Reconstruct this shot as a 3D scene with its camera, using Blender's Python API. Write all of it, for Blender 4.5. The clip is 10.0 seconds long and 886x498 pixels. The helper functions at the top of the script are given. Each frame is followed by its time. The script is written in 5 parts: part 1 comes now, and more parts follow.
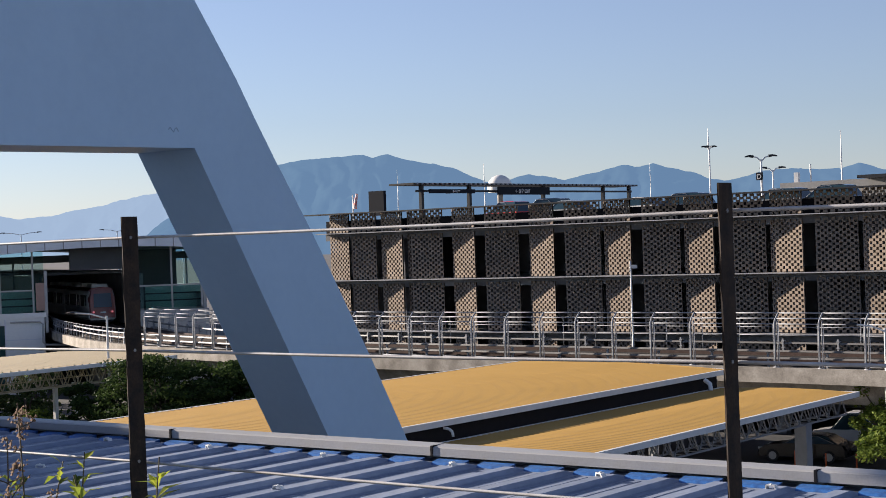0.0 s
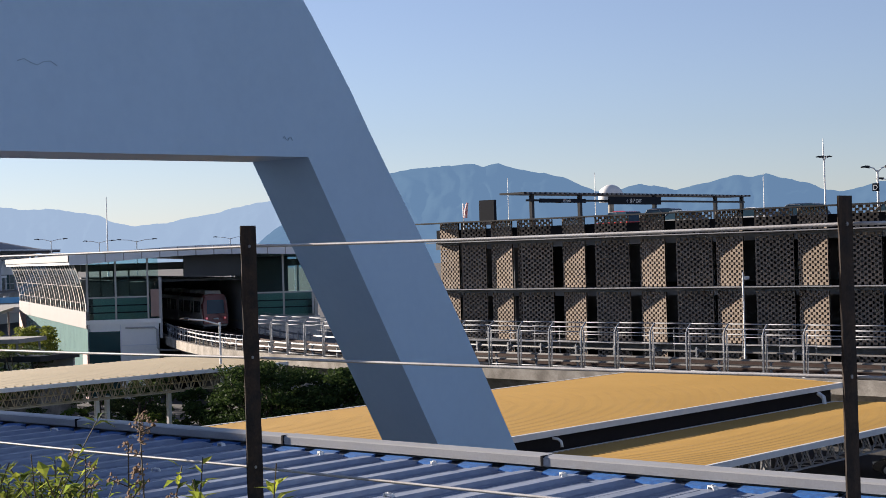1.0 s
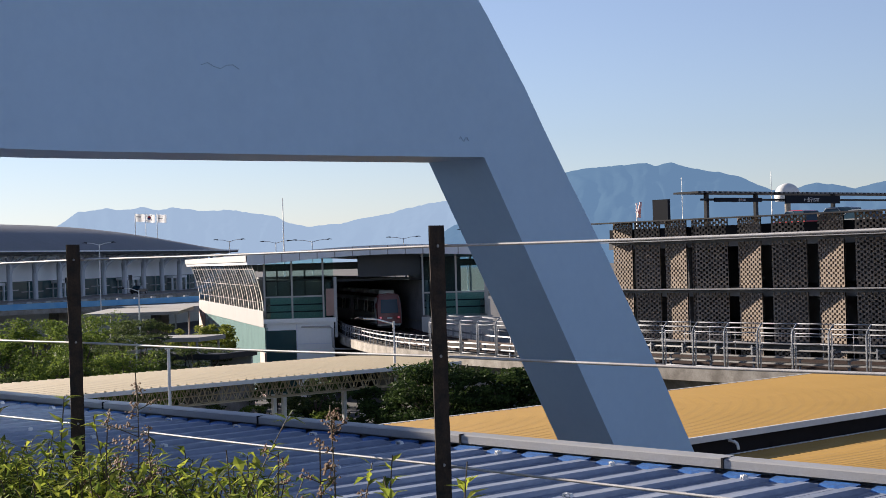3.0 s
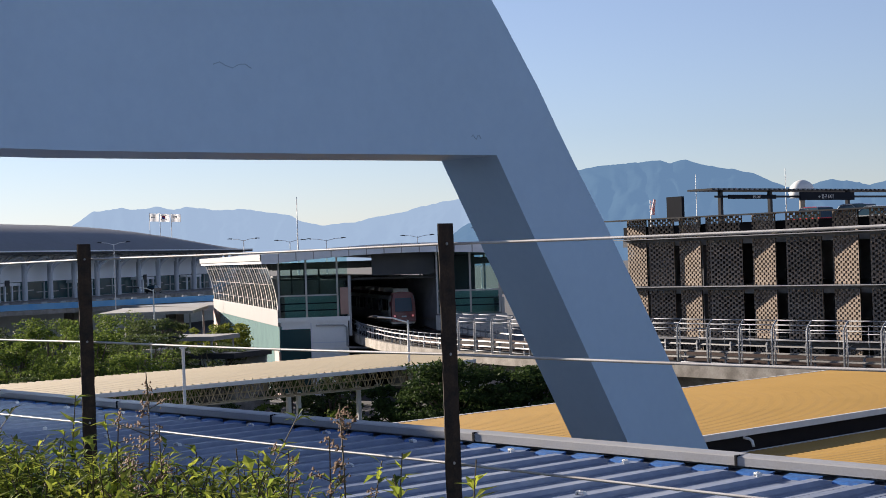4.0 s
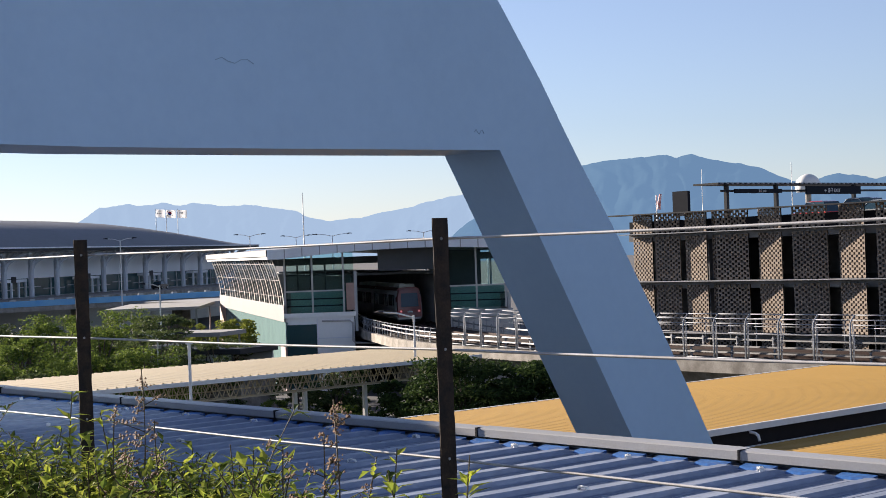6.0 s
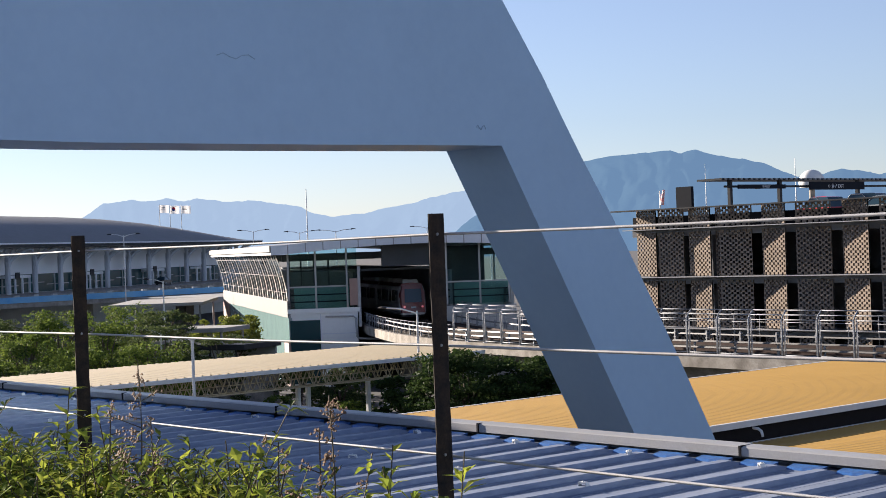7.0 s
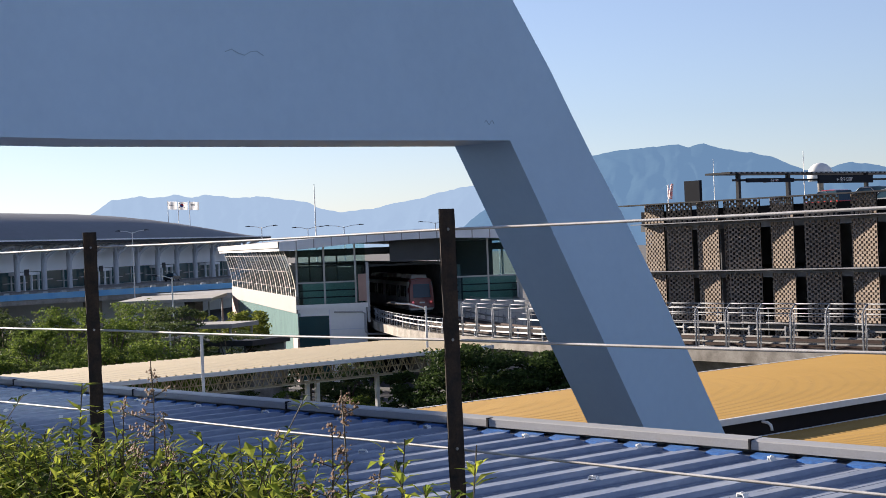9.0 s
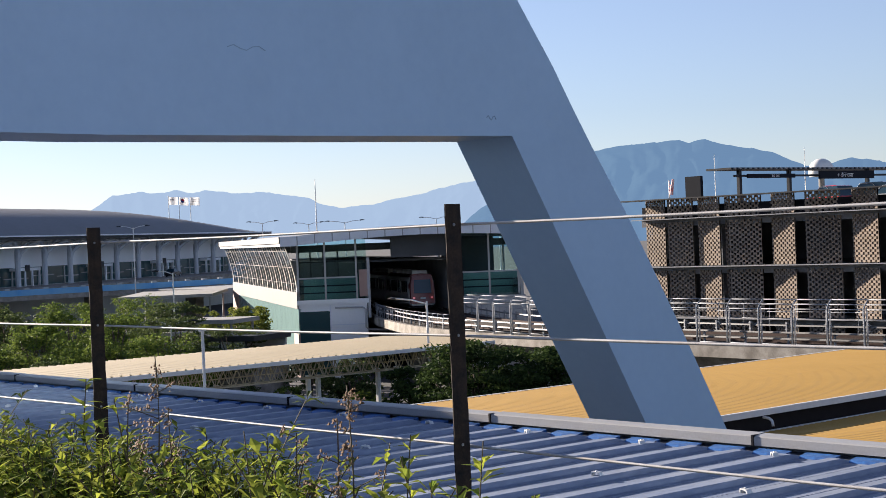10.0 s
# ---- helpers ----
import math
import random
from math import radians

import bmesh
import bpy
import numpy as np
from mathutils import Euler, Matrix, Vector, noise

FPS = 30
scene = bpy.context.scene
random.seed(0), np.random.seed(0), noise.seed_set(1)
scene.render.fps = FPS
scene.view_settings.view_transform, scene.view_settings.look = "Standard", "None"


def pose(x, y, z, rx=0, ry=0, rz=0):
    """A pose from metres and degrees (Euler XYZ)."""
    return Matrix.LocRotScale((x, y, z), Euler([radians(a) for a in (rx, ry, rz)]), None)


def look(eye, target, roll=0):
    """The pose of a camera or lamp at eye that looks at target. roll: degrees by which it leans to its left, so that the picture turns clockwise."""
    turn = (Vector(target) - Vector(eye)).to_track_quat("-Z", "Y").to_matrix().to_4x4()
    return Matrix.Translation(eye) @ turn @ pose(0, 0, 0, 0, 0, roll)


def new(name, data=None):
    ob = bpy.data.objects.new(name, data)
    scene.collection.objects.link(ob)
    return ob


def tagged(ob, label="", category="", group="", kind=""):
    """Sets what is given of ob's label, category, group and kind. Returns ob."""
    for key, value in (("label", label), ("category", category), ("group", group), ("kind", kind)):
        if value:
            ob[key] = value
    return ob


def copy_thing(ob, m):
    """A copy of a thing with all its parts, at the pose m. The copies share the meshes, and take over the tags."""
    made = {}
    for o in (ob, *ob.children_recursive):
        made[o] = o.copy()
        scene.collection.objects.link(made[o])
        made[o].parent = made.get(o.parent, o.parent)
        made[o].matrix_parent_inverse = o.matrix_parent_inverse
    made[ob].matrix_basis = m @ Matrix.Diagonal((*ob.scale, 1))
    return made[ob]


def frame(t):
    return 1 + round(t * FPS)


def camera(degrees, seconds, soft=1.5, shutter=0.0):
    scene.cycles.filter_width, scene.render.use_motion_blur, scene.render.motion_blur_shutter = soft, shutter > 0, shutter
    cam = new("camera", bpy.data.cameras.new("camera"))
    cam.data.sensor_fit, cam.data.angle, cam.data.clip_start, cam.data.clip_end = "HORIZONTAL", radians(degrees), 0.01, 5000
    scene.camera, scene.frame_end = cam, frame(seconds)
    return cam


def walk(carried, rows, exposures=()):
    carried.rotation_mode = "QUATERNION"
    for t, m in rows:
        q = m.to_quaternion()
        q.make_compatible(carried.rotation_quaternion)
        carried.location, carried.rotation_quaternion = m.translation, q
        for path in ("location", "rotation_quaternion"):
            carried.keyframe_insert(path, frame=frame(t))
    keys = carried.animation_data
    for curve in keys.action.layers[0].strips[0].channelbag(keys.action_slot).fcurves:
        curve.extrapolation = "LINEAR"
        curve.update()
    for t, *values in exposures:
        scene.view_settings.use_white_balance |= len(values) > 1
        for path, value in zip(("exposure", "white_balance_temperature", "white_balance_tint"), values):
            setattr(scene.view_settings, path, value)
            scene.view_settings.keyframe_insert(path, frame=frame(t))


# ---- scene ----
cam = camera(30.76, 10.0, soft=0.8)
EYE = 12.5
PATH = [
    # seconds, x, y, rise, pitch, roll, yaw
    (0, 0.000, 0.000, 0.000, -0.300, 2.100, 0.000),
    (0.5, 0.004, -0.015, 0.004, -0.015, 1.942, 3.188),
    (1, -0.015, -0.020, 0.005, 0.152, 1.691, 3.908),
    (1.5, -0.043, -0.006, 0.004, 0.203, 1.695, 6.041),
    (2, -0.057, -0.020, 0.007, 0.295, 1.642, 8.697),
    (2.5, -0.059, -0.027, 0.004, 0.340, 1.659, 9.567),
    (3, -0.064, -0.030, 0.005, 0.332, 1.707, 10.021),
    (4.5, -0.040, -0.022, 0.003, 0.275, 2.046, 10.649),
    (5, -0.036, -0.023, 0.003, 0.271, 2.102, 10.723),
    (5.5, -0.029, -0.009, 0.002, 0.208, 2.114, 10.727),
    (7, 0.005, 0.022, 0.000, -0.028, 2.106, 10.882),
    (7.5, 0.007, 0.027, 0.001, -0.074, 2.197, 10.973),
    (8, 0.011, 0.017, 0.002, -0.103, 2.249, 11.056),
    (8.5, 0.006, 0.003, -0.000, -0.138, 2.264, 11.147),
    (9, 0.001, -0.002, -0.000, -0.190, 2.361, 11.175),
    (9.5, -0.008, 0.007, 0.000, -0.287, 2.358, 11.172),
    (10, -0.017, 0.008, -0.000, -0.347, 2.346, 11.200),
]
walk(cam, [(t, pose(x, y, EYE + z, 90 + pitch, roll, yaw)) for t, x, y, z, pitch, roll, yaw in PATH],
     exposures=[(0.0, 1.40, 6200, 14), (4.3, 1.40, 6200, 14), (5.5, 1.50, 6200, 14), (7.0, 1.56, 6200, 14), (10.0, 1.56, 6200, 14)])

# ---- light ----
SUN_UP, SUN_AZ = 14.6, 149.5     # elevation; direction to the sun, degrees from +x towards +y
world = bpy.data.worlds.new("world")
scene.world = world
world.use_nodes = True
wn = world.node_tree.nodes
sky = wn.new("ShaderNodeTexSky")
sky.sky_type, sky.sun_disc = "NISHITA", False
sky.sun_elevation, sky.sun_rotation = radians(SUN_UP), radians(90 - SUN_AZ)
sky.air_density, sky.dust_density, sky.ozone_density = 1.0, 0.08, 2.9
wn["Background"].inputs["Strength"].default_value = 0.045
hazy = wn.new("ShaderNodeHueSaturation")
hazy.inputs["Saturation"].default_value = 0.72
cool = wn.new("ShaderNodeMix")
cool.data_type, cool.blend_type = "RGBA", "MULTIPLY"
cool.inputs["Factor"].default_value = 1.0
cool.inputs["B"].default_value = (0.965, 0.972, 1.125, 1)
world.node_tree.links.new(sky.outputs[0], hazy.inputs["Color"])
world.node_tree.links.new(hazy.outputs[0], cool.inputs["A"])
world.node_tree.links.new(cool.outputs["Result"], wn["Background"].inputs[0])
sun = new("sun", bpy.data.lights.new("sun", "SUN"))
sun.data.energy, sun.data.angle, sun.data.color = 5.0, radians(0.6), (1.0, 0.87, 0.70)
sa, se = radians(SUN_AZ), radians(SUN_UP)
sun.matrix_world = look((0, 0, 0), (-math.cos(sa) * math.cos(se), -math.sin(sa) * math.cos(se), -math.sin(se)))


# ---- materials ----
def material(name, color, rough=0.6, metal=0.0, vary=0.18, scale=3.0, bump=0.15, fine=40.0, second=None, coat=0.0, random_tint=0.0, stretch=(1, 1, 1), spec=0.5):
    """A surface with stains at one scale and grain at another; second is the colour of the stains."""
    m = bpy.data.materials.new(name)
    m.use_nodes = True
    n, l = m.node_tree.nodes, m.node_tree.links
    bsdf = n["Principled BSDF"]
    bsdf.inputs["Roughness"].default_value, bsdf.inputs["Metallic"].default_value = rough, metal
    bsdf.inputs["Coat Weight"].default_value = coat
    bsdf.inputs["Specular IOR Level"].default_value = spec
    co = n.new("ShaderNodeTexCoord")
    mp = n.new("ShaderNodeMapping")
    mp.inputs["Scale"].default_value = stretch
    l.new(co.outputs["Object"], mp.inputs["Vector"])
    big = n.new("ShaderNodeTexNoise")
    big.inputs["Scale"].default_value, big.inputs["Detail"].default_value, big.inputs["Roughness"].default_value = scale, 6, 0.65
    small = n.new("ShaderNodeTexNoise")
    small.inputs["Scale"].default_value, small.inputs["Detail"].default_value = fine, 3
    for t in (big, small):
        l.new(mp.outputs[0], t.inputs["Vector"])
    ramp = n.new("ShaderNodeValToRGB")
    ramp.color_ramp.elements[0].position, ramp.color_ramp.elements[1].position = 0.35, 0.68
    dark = second or tuple(c * (1 - vary) for c in color)
    ramp.color_ramp.elements[0].color, ramp.color_ramp.elements[1].color = (*dark, 1), (*color, 1)
    l.new(big.outputs[0], ramp.inputs[0])
    mix = n.new("ShaderNodeMix")
    mix.data_type, mix.blend_type = "RGBA", "OVERLAY"
    mix.inputs["Factor"].default_value = vary
    l.new(ramp.outputs[0], mix.inputs["A"])
    l.new(small.outputs[0], mix.inputs["B"])
    out = mix.outputs["Result"]
    if random_tint:
        info = n.new("ShaderNodeObjectInfo")
        hsv = n.new("ShaderNodeHueSaturation")
        mr = n.new("ShaderNodeMapRange")
        mr.inputs["To Min"].default_value, mr.inputs["To Max"].default_value = 1 - random_tint, 1 + random_tint
        l.new(info.outputs["Random"], mr.inputs["Value"])
        l.new(mr.outputs[0], hsv.inputs["Value"])
        l.new(out, hsv.inputs["Color"])
        out = hsv.outputs[0]
    l.new(out, bsdf.inputs["Base Color"])
    if bump:
        b = n.new("ShaderNodeBump")
        b.inputs["Strength"].default_value, b.inputs["Distance"].default_value = bump, 0.01
        l.new(small.outputs[0], b.inputs["Height"])
        l.new(b.outputs[0], bsdf.inputs["Normal"])
    return m


def glass(name, color, rough=0.05, ior=1.1):
    m = bpy.data.materials.new(name)
    m.use_nodes = True
    b = m.node_tree.nodes["Principled BSDF"]
    b.inputs["Base Color"].default_value = (*color, 1)
    b.inputs["Roughness"].default_value = rough
    b.inputs["Transmission Weight"].default_value = 1.0
    b.inputs["IOR"].default_value = ior
    return m


ARCH = material("painted_arch", (0.45, 0.60, 0.745), 0.45, vary=0.06, scale=0.6, fine=9, bump=0.03)
BLUE_PAINT = material("blue_paint", (0.04, 0.17, 0.48), 0.45, vary=0.3, scale=14, second=(0.02, 0.07, 0.22))
CAP = material("cap_sheet", (0.36, 0.36, 0.36), 0.5, vary=0.12, scale=1.2, fine=60, bump=0.02)
YELLOW = material("ochre_sheet", (0.43, 0.265, 0.078), 0.7, vary=0.08, scale=0.3, fine=12, bump=0.05, spec=0.12)
CREAM = material("cream_sheet", (0.45, 0.38, 0.26), 0.7, vary=0.08, scale=0.3, fine=12, bump=0.05, spec=0.12)
STEEL = material("galvanised_steel", (0.25, 0.26, 0.275), 0.6, metal=0.2, vary=0.12)
WHITE_STEEL = material("white_steel", (0.70, 0.70, 0.68), 0.5, vary=0.1)
# near-black, so the shade below the canopies is put into the colour
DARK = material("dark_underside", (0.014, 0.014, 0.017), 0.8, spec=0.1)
CONCRETE = material("concrete", (0.39, 0.36, 0.315), 0.9, vary=0.35, scale=0.8, fine=15, second=(0.19, 0.17, 0.145), bump=0.3, spec=0.15)
ASPHALT = material("asphalt", (0.06, 0.06, 0.063), 0.9, vary=0.3, scale=0.2, fine=30)
GUN = material("gunmetal", (0.03, 0.032, 0.037), 0.55, spec=0.2)
RUST = material("rusty_post", (0.020, 0.019, 0.019), 0.75, vary=0.4, scale=18, fine=160, second=(0.055, 0.038, 0.027), bump=0.03, spec=0.08)
TRAIN_WHITE = material("train_white", (0.78, 0.77, 0.75), 0.35, vary=0.06, scale=0.8, coat=0.3)


# ---- building helpers ----
A_DEG = 51.98
FR = Matrix.Rotation(radians(A_DEG), 4, "Z")     # x: along the arch, away; y: along the fence, to the far side


def at(p, q, z=0.0, turn=0.0):
    return FR @ pose(p, q, z, 0, 0, turn)


class Mesh:
    def __init__(self):
        self.v, self.f = [], []

    def add(self, vs, fs):
        k = len(self.v)
        self.v += [tuple(v) for v in vs]
        self.f += [tuple(i + k for i in f) for f in fs]
        return self

    def box(self, x0, x1, y0, y1, z0, z1):
        return self.add([(x, y, z) for x in (x0, x1) for y in (y0, y1) for z in (z0, z1)],
                        [(0, 1, 3, 2), (4, 6, 7, 5), (0, 4, 5, 1), (2, 3, 7, 6), (0, 2, 6, 4), (1, 5, 7, 3)])

    def hexa(self, low, high):
        """A block between two quads with their corners in the same order, counter-clockwise from above."""
        return self.add([*low, *high], [(3, 2, 1, 0), (4, 5, 6, 7), (0, 1, 5, 4), (1, 2, 6, 5), (2, 3, 7, 6), (3, 0, 4, 7)])

    def quad(self, a, b, c, d):
        return self.add([a, b, c, d], [(0, 1, 2, 3)])

    def bar(self, a, b, w, h=None):
        """A straight bar of width w and height h from a to b."""
        a, b = Vector(a), Vector(b)
        d = (b - a).normalized()
        side = d.cross(Vector((0, 0, 1)))
        side = side.normalized() if side.length > 1e-4 else Vector((1, 0, 0))
        up = side.cross(d) * (h or w) / 2
        side = side * w / 2
        low = [a + side - up, a + side + up, a - side + up, a - side - up]
        high = [b + side - up, b + side + up, b - side + up, b - side - up]
        return self.hexa(low, high)

    def tube(self, pts, r, n=8, r1=None):
        """A round tube along points, tapering from r to r1."""
        pts = [Vector(p) for p in pts]
        r1 = r if r1 is None else r1
        rings = []
        for i, p in enumerate(pts):
            d = (pts[min(i + 1, len(pts) - 1)] - pts[max(i - 1, 0)]).normalized()
            s = d.cross(Vector((0, 0, 1)))
            s = s.normalized() if s.length > 1e-3 else Vector((1, 0, 0))
            u = s.cross(d)
            rr = r + (r1 - r) * i / max(1, len(pts) - 1)
            rings.append([p + (s * math.cos(6.28319 * k / n) + u * math.sin(6.28319 * k / n)) * rr for k in range(n)])
        fs = [(i * n + k, i * n + (k + 1) % n, (i + 1) * n + (k + 1) % n, (i + 1) * n + k) for i in range(len(pts) - 1) for k in range(n)]
        fs += [tuple(range(n))[::-1], tuple((len(pts) - 1) * n + k for k in range(n))]
        return self.add([v for ring in rings for v in ring], fs)

    def sweep(self, profile, stations):
        """A closed profile of (side, up) pairs carried along stations of (origin, side vector)."""
        n = len(profile)
        vs = [(o[0] + s[0] * a, o[1] + s[1] * a, o[2] + b) for o, s in stations for a, b in profile]
        m = len(stations)
        fs = [(i * n + k, i * n + (k + 1) % n, (i + 1) * n + (k + 1) % n, (i + 1) * n + k) for i in range(m - 1) for k in range(n)]
        fs += [tuple(range(n))[::-1], tuple((m - 1) * n + k for k in range(n))]
        return self.add(vs, fs)

    def extrude(self, outline, axis, lo, hi):
        """A closed outline of 2D points drawn out along an axis ('x', 'y' or 'z')."""
        put = {"x": lambda a, b, c: (c, a, b), "y": lambda a, b, c: (a, c, b), "z": lambda a, b, c: (a, b, c)}[axis]
        n = len(outline)
        vs = [put(a, b, lo) for a, b in outline] + [put(a, b, hi) for a, b in outline]
        fs = [(k, (k + 1) % n, n + (k + 1) % n, n + k) for k in range(n)] + [tuple(range(n))[::-1], tuple(range(n, 2 * n))]
        return self.add(vs, fs)

    def data(self, name, mat, smooth=False):
        me = bpy.data.meshes.new(name)
        me.from_pydata(self.v, [], self.f)
        bm = bmesh.new()
        bm.from_mesh(me)
        bmesh.ops.recalc_face_normals(bm, faces=bm.faces)
        bm.to_mesh(me)
        bm.free()
        me.materials.append(mat)
        if smooth:
            for p in me.polygons:
                p.use_smooth = True
        return me


def part(name, mesh, mat, parent, label="", smooth=False):
    ob = new(name, mesh if isinstance(mesh, bpy.types.Mesh) else mesh.data(name, mat, smooth))
    ob.parent = parent
    return tagged(ob, label)


def thing(name, m, label, category, group="", kind=""):
    ob = new(name)
    ob.empty_display_size = 0.2
    ob.matrix_world = m
    return tagged(ob, label, category, group, kind)


def single(name, mesh, mat, m, label, category, group="", kind="", smooth=False):
    ob = new(name, mesh if isinstance(mesh, bpy.types.Mesh) else mesh.data(name, mat, smooth))
    ob.matrix_world = m
    return tagged(ob, label, category, group, kind)


# ---- ground, hills ----
GRASS = material("grass_ground", (0.07, 0.10, 0.035), 0.95, vary=0.35, scale=0.15, fine=2.0, second=(0.05, 0.06, 0.03))
PAVING = material("pale_paving", (0.33, 0.32, 0.30), 0.85, vary=0.2, scale=0.4, fine=8)


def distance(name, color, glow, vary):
    """Woods seen through kilometres of hazy air, the haze put in as emission."""
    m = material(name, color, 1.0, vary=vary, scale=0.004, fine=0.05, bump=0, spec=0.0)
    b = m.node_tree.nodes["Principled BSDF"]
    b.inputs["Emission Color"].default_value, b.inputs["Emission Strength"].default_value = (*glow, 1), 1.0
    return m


# the glow colours carry the haze, paler on the farther chain
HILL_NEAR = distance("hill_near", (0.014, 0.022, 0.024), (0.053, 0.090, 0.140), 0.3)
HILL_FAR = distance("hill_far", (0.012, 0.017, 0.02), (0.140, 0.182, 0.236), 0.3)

single("ground", Mesh().quad((-4800, -4800, 0), (4800, -4800, 0), (4800, 4800, 0), (-4800, 4800, 0)), ASPHALT, Matrix(),
       "grey asphalt of the forecourt and car park", "ground", kind="structure")
single("lawn", Mesh().box(46, 71, 52, 125, 0.01, 0.12), GRASS, FR, "green planted strip beside the covered walk", "lawn", kind="structure")
single("pavement", Mesh().box(40, 72, 24, 50, 0.01, 0.14), PAVING, FR, "pale paved walk under the ochre canopies", "pavement", kind="structure")


def ridge(name, far, line, depth, mat, label, seed):
    """A mountain chain: (azimuth to the right, elevation) in degrees for its crest, seen from the eye; spurs run down its flank."""
    m = Mesh()
    cols, rows = 420, 36
    a0, a1 = line[0][0], line[-1][0]
    vs = []
    for i in range(cols + 1):
        az = a0 + (a1 - a0) * i / cols
        k = max(j for j in range(len(line) - 1) if line[j][0] <= az + 1e-9)
        f = (az - line[k][0]) / (line[k + 1][0] - line[k][0])
        f = f * f * (3 - 2 * f) * 0.5 + f * 0.5
        el = line[k][1] + (line[k + 1][1] - line[k][1]) * f + 0.035 * noise.noise((az * 3.1, seed, 0)) + 0.02 * noise.noise((az * 9.0, seed, 4))
        top = EYE + far * math.tan(radians(el))
        for j in range(rows + 1):
            u = j / rows
            d = far - depth * (1 - u)
            bend = az + 0.9 * noise.noise((az * 0.35, u * 1.6, seed + 2))
            spur = 0.0
            for o in range(4):
                g = 2.1 ** o
                spur += (0.5 - abs(noise.noise((bend * 0.75 * g, u * 1.7 * g, seed + 11 * o)))) / g
            z = top * (u ** 0.9) + (1 - u) * u * 4 * top * 0.15 * (spur - 0.62)
            vs.append((d * math.sin(radians(az)), d * math.cos(radians(az)), min(max(z, -2 + 2 * u), top - 0.4 * (1 - u))))
    fs = [(i * (rows + 1) + j, (i + 1) * (rows + 1) + j, (i + 1) * (rows + 1) + j + 1, i * (rows + 1) + j + 1) for i in range(cols) for j in range(rows)]
    m.add(vs, fs)
    single(name, m, mat, Matrix(), label, "mountain", kind="structure", smooth=True)


FAR_LINE = [(-32.0, -0.2), (-28, 0.5), (-23.5, 1.5), (-22.71, 1.98), (-21.74, 2.08), (-21.15, 2.01), (-20.56, 2.1),
          (-19.98, 1.98), (-19.49, 2.06), (-18.41, 1.91), (-17.61, 1.94), (-16.62, 1.78), (-15.93, 1.67), (-15.44, 1.41),
          (-14.84, 1.27), (-13.64, 1.34), (-12.83, 1.51), (-12.02, 1.62), (-11.21, 1.83), (-10.19, 2.0), (-7.6, 2.6),
          (-4, 2.5)]
NEAR_LINE = [(-11.0, 0.2), (-9.5, 1.2), (-8.0, 2.4), (-5.79, 2.89), (-4.78, 3.04), (-3.58, 3.1), (-2.78, 3.15),
          (-2.38, 3.04), (-1.87, 3.14), (-1.38, 2.96), (-0.38, 2.75), (0.42, 2.58), (1.01, 2.3), (1.6, 2.03),
          (2.41, 2.08), (3.12, 2.24), (3.61, 2.16), (4.41, 2.0), (5.42, 2.2), (6.12, 2.36), (6.58, 2.46),
          (6.91, 2.34), (7.51, 2.44), (8.19, 2.25), (8.97, 2.06), (9.45, 1.84), (10.04, 1.73), (10.72, 1.86),
          (11.31, 2.03), (12.28, 2.07), (13.23, 1.99), (13.99, 2.01), (14.56, 2.16), (15.45, 1.88), (18, 2.5),
          (22, 2.2), (26, 1.6)]
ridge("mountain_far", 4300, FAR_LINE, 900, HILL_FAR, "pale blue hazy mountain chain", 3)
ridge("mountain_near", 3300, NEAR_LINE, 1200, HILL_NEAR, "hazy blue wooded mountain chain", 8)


# ---- trees and plants ----
def leaf_material(name, color, dark):
    m = bpy.data.materials.new(name)
    m.use_nodes = True
    n, l = m.node_tree.nodes, m.node_tree.links
    geo = n.new("ShaderNodeNewGeometry")
    ramp = n.new("ShaderNodeValToRGB")
    ramp.color_ramp.elements[0].color, ramp.color_ramp.elements[1].color = (*dark, 1), (*color, 1)
    l.new(geo.outputs["Random Per Island"], ramp.inputs[0])
    b = n["Principled BSDF"]
    l.new(ramp.outputs[0], b.inputs["Base Color"])
    b.inputs["Roughness"].default_value = 0.6
    b.inputs["Specular IOR Level"].default_value = 0.04
    tr = n.new("ShaderNodeBsdfTranslucent")
    l.new(ramp.outputs[0], tr.inputs[0])
    mix = n.new("ShaderNodeMixShader")
    mix.inputs[0].default_value = 0.3
    l.new(b.outputs[0], mix.inputs[1])
    l.new(tr.outputs[0], mix.inputs[2])
    l.new(mix.outputs[0], n["Material Output"].inputs[0])
    return m


LEAF = leaf_material("leaf_green", (0.19, 0.245, 0.045), (0.05, 0.085, 0.022))
LEAF_DARK = leaf_material("leaf_dark", (0.055, 0.085, 0.024), (0.014, 0.028, 0.010))
LEAF_PINE = leaf_material("leaf_pine", (0.12, 0.15, 0.05), (0.03, 0.05, 0.022))
LEAF_YELLOW = leaf_material("leaf_yellow_green", (0.27, 0.29, 0.05), (0.10, 0.13, 0.03))
LEAF_YOUNG = leaf_material("leaf_young", (0.46, 0.50, 0.07), (0.16, 0.24, 0.04))
SEED = leaf_material("seed_head", (0.40, 0.27, 0.17), (0.18, 0.11, 0.06))
BARK = material("bark", (0.10, 0.075, 0.055), 0.9, vary=0.3, scale=6)
STEM = material("stem", (0.09, 0.07, 0.04), 0.8)


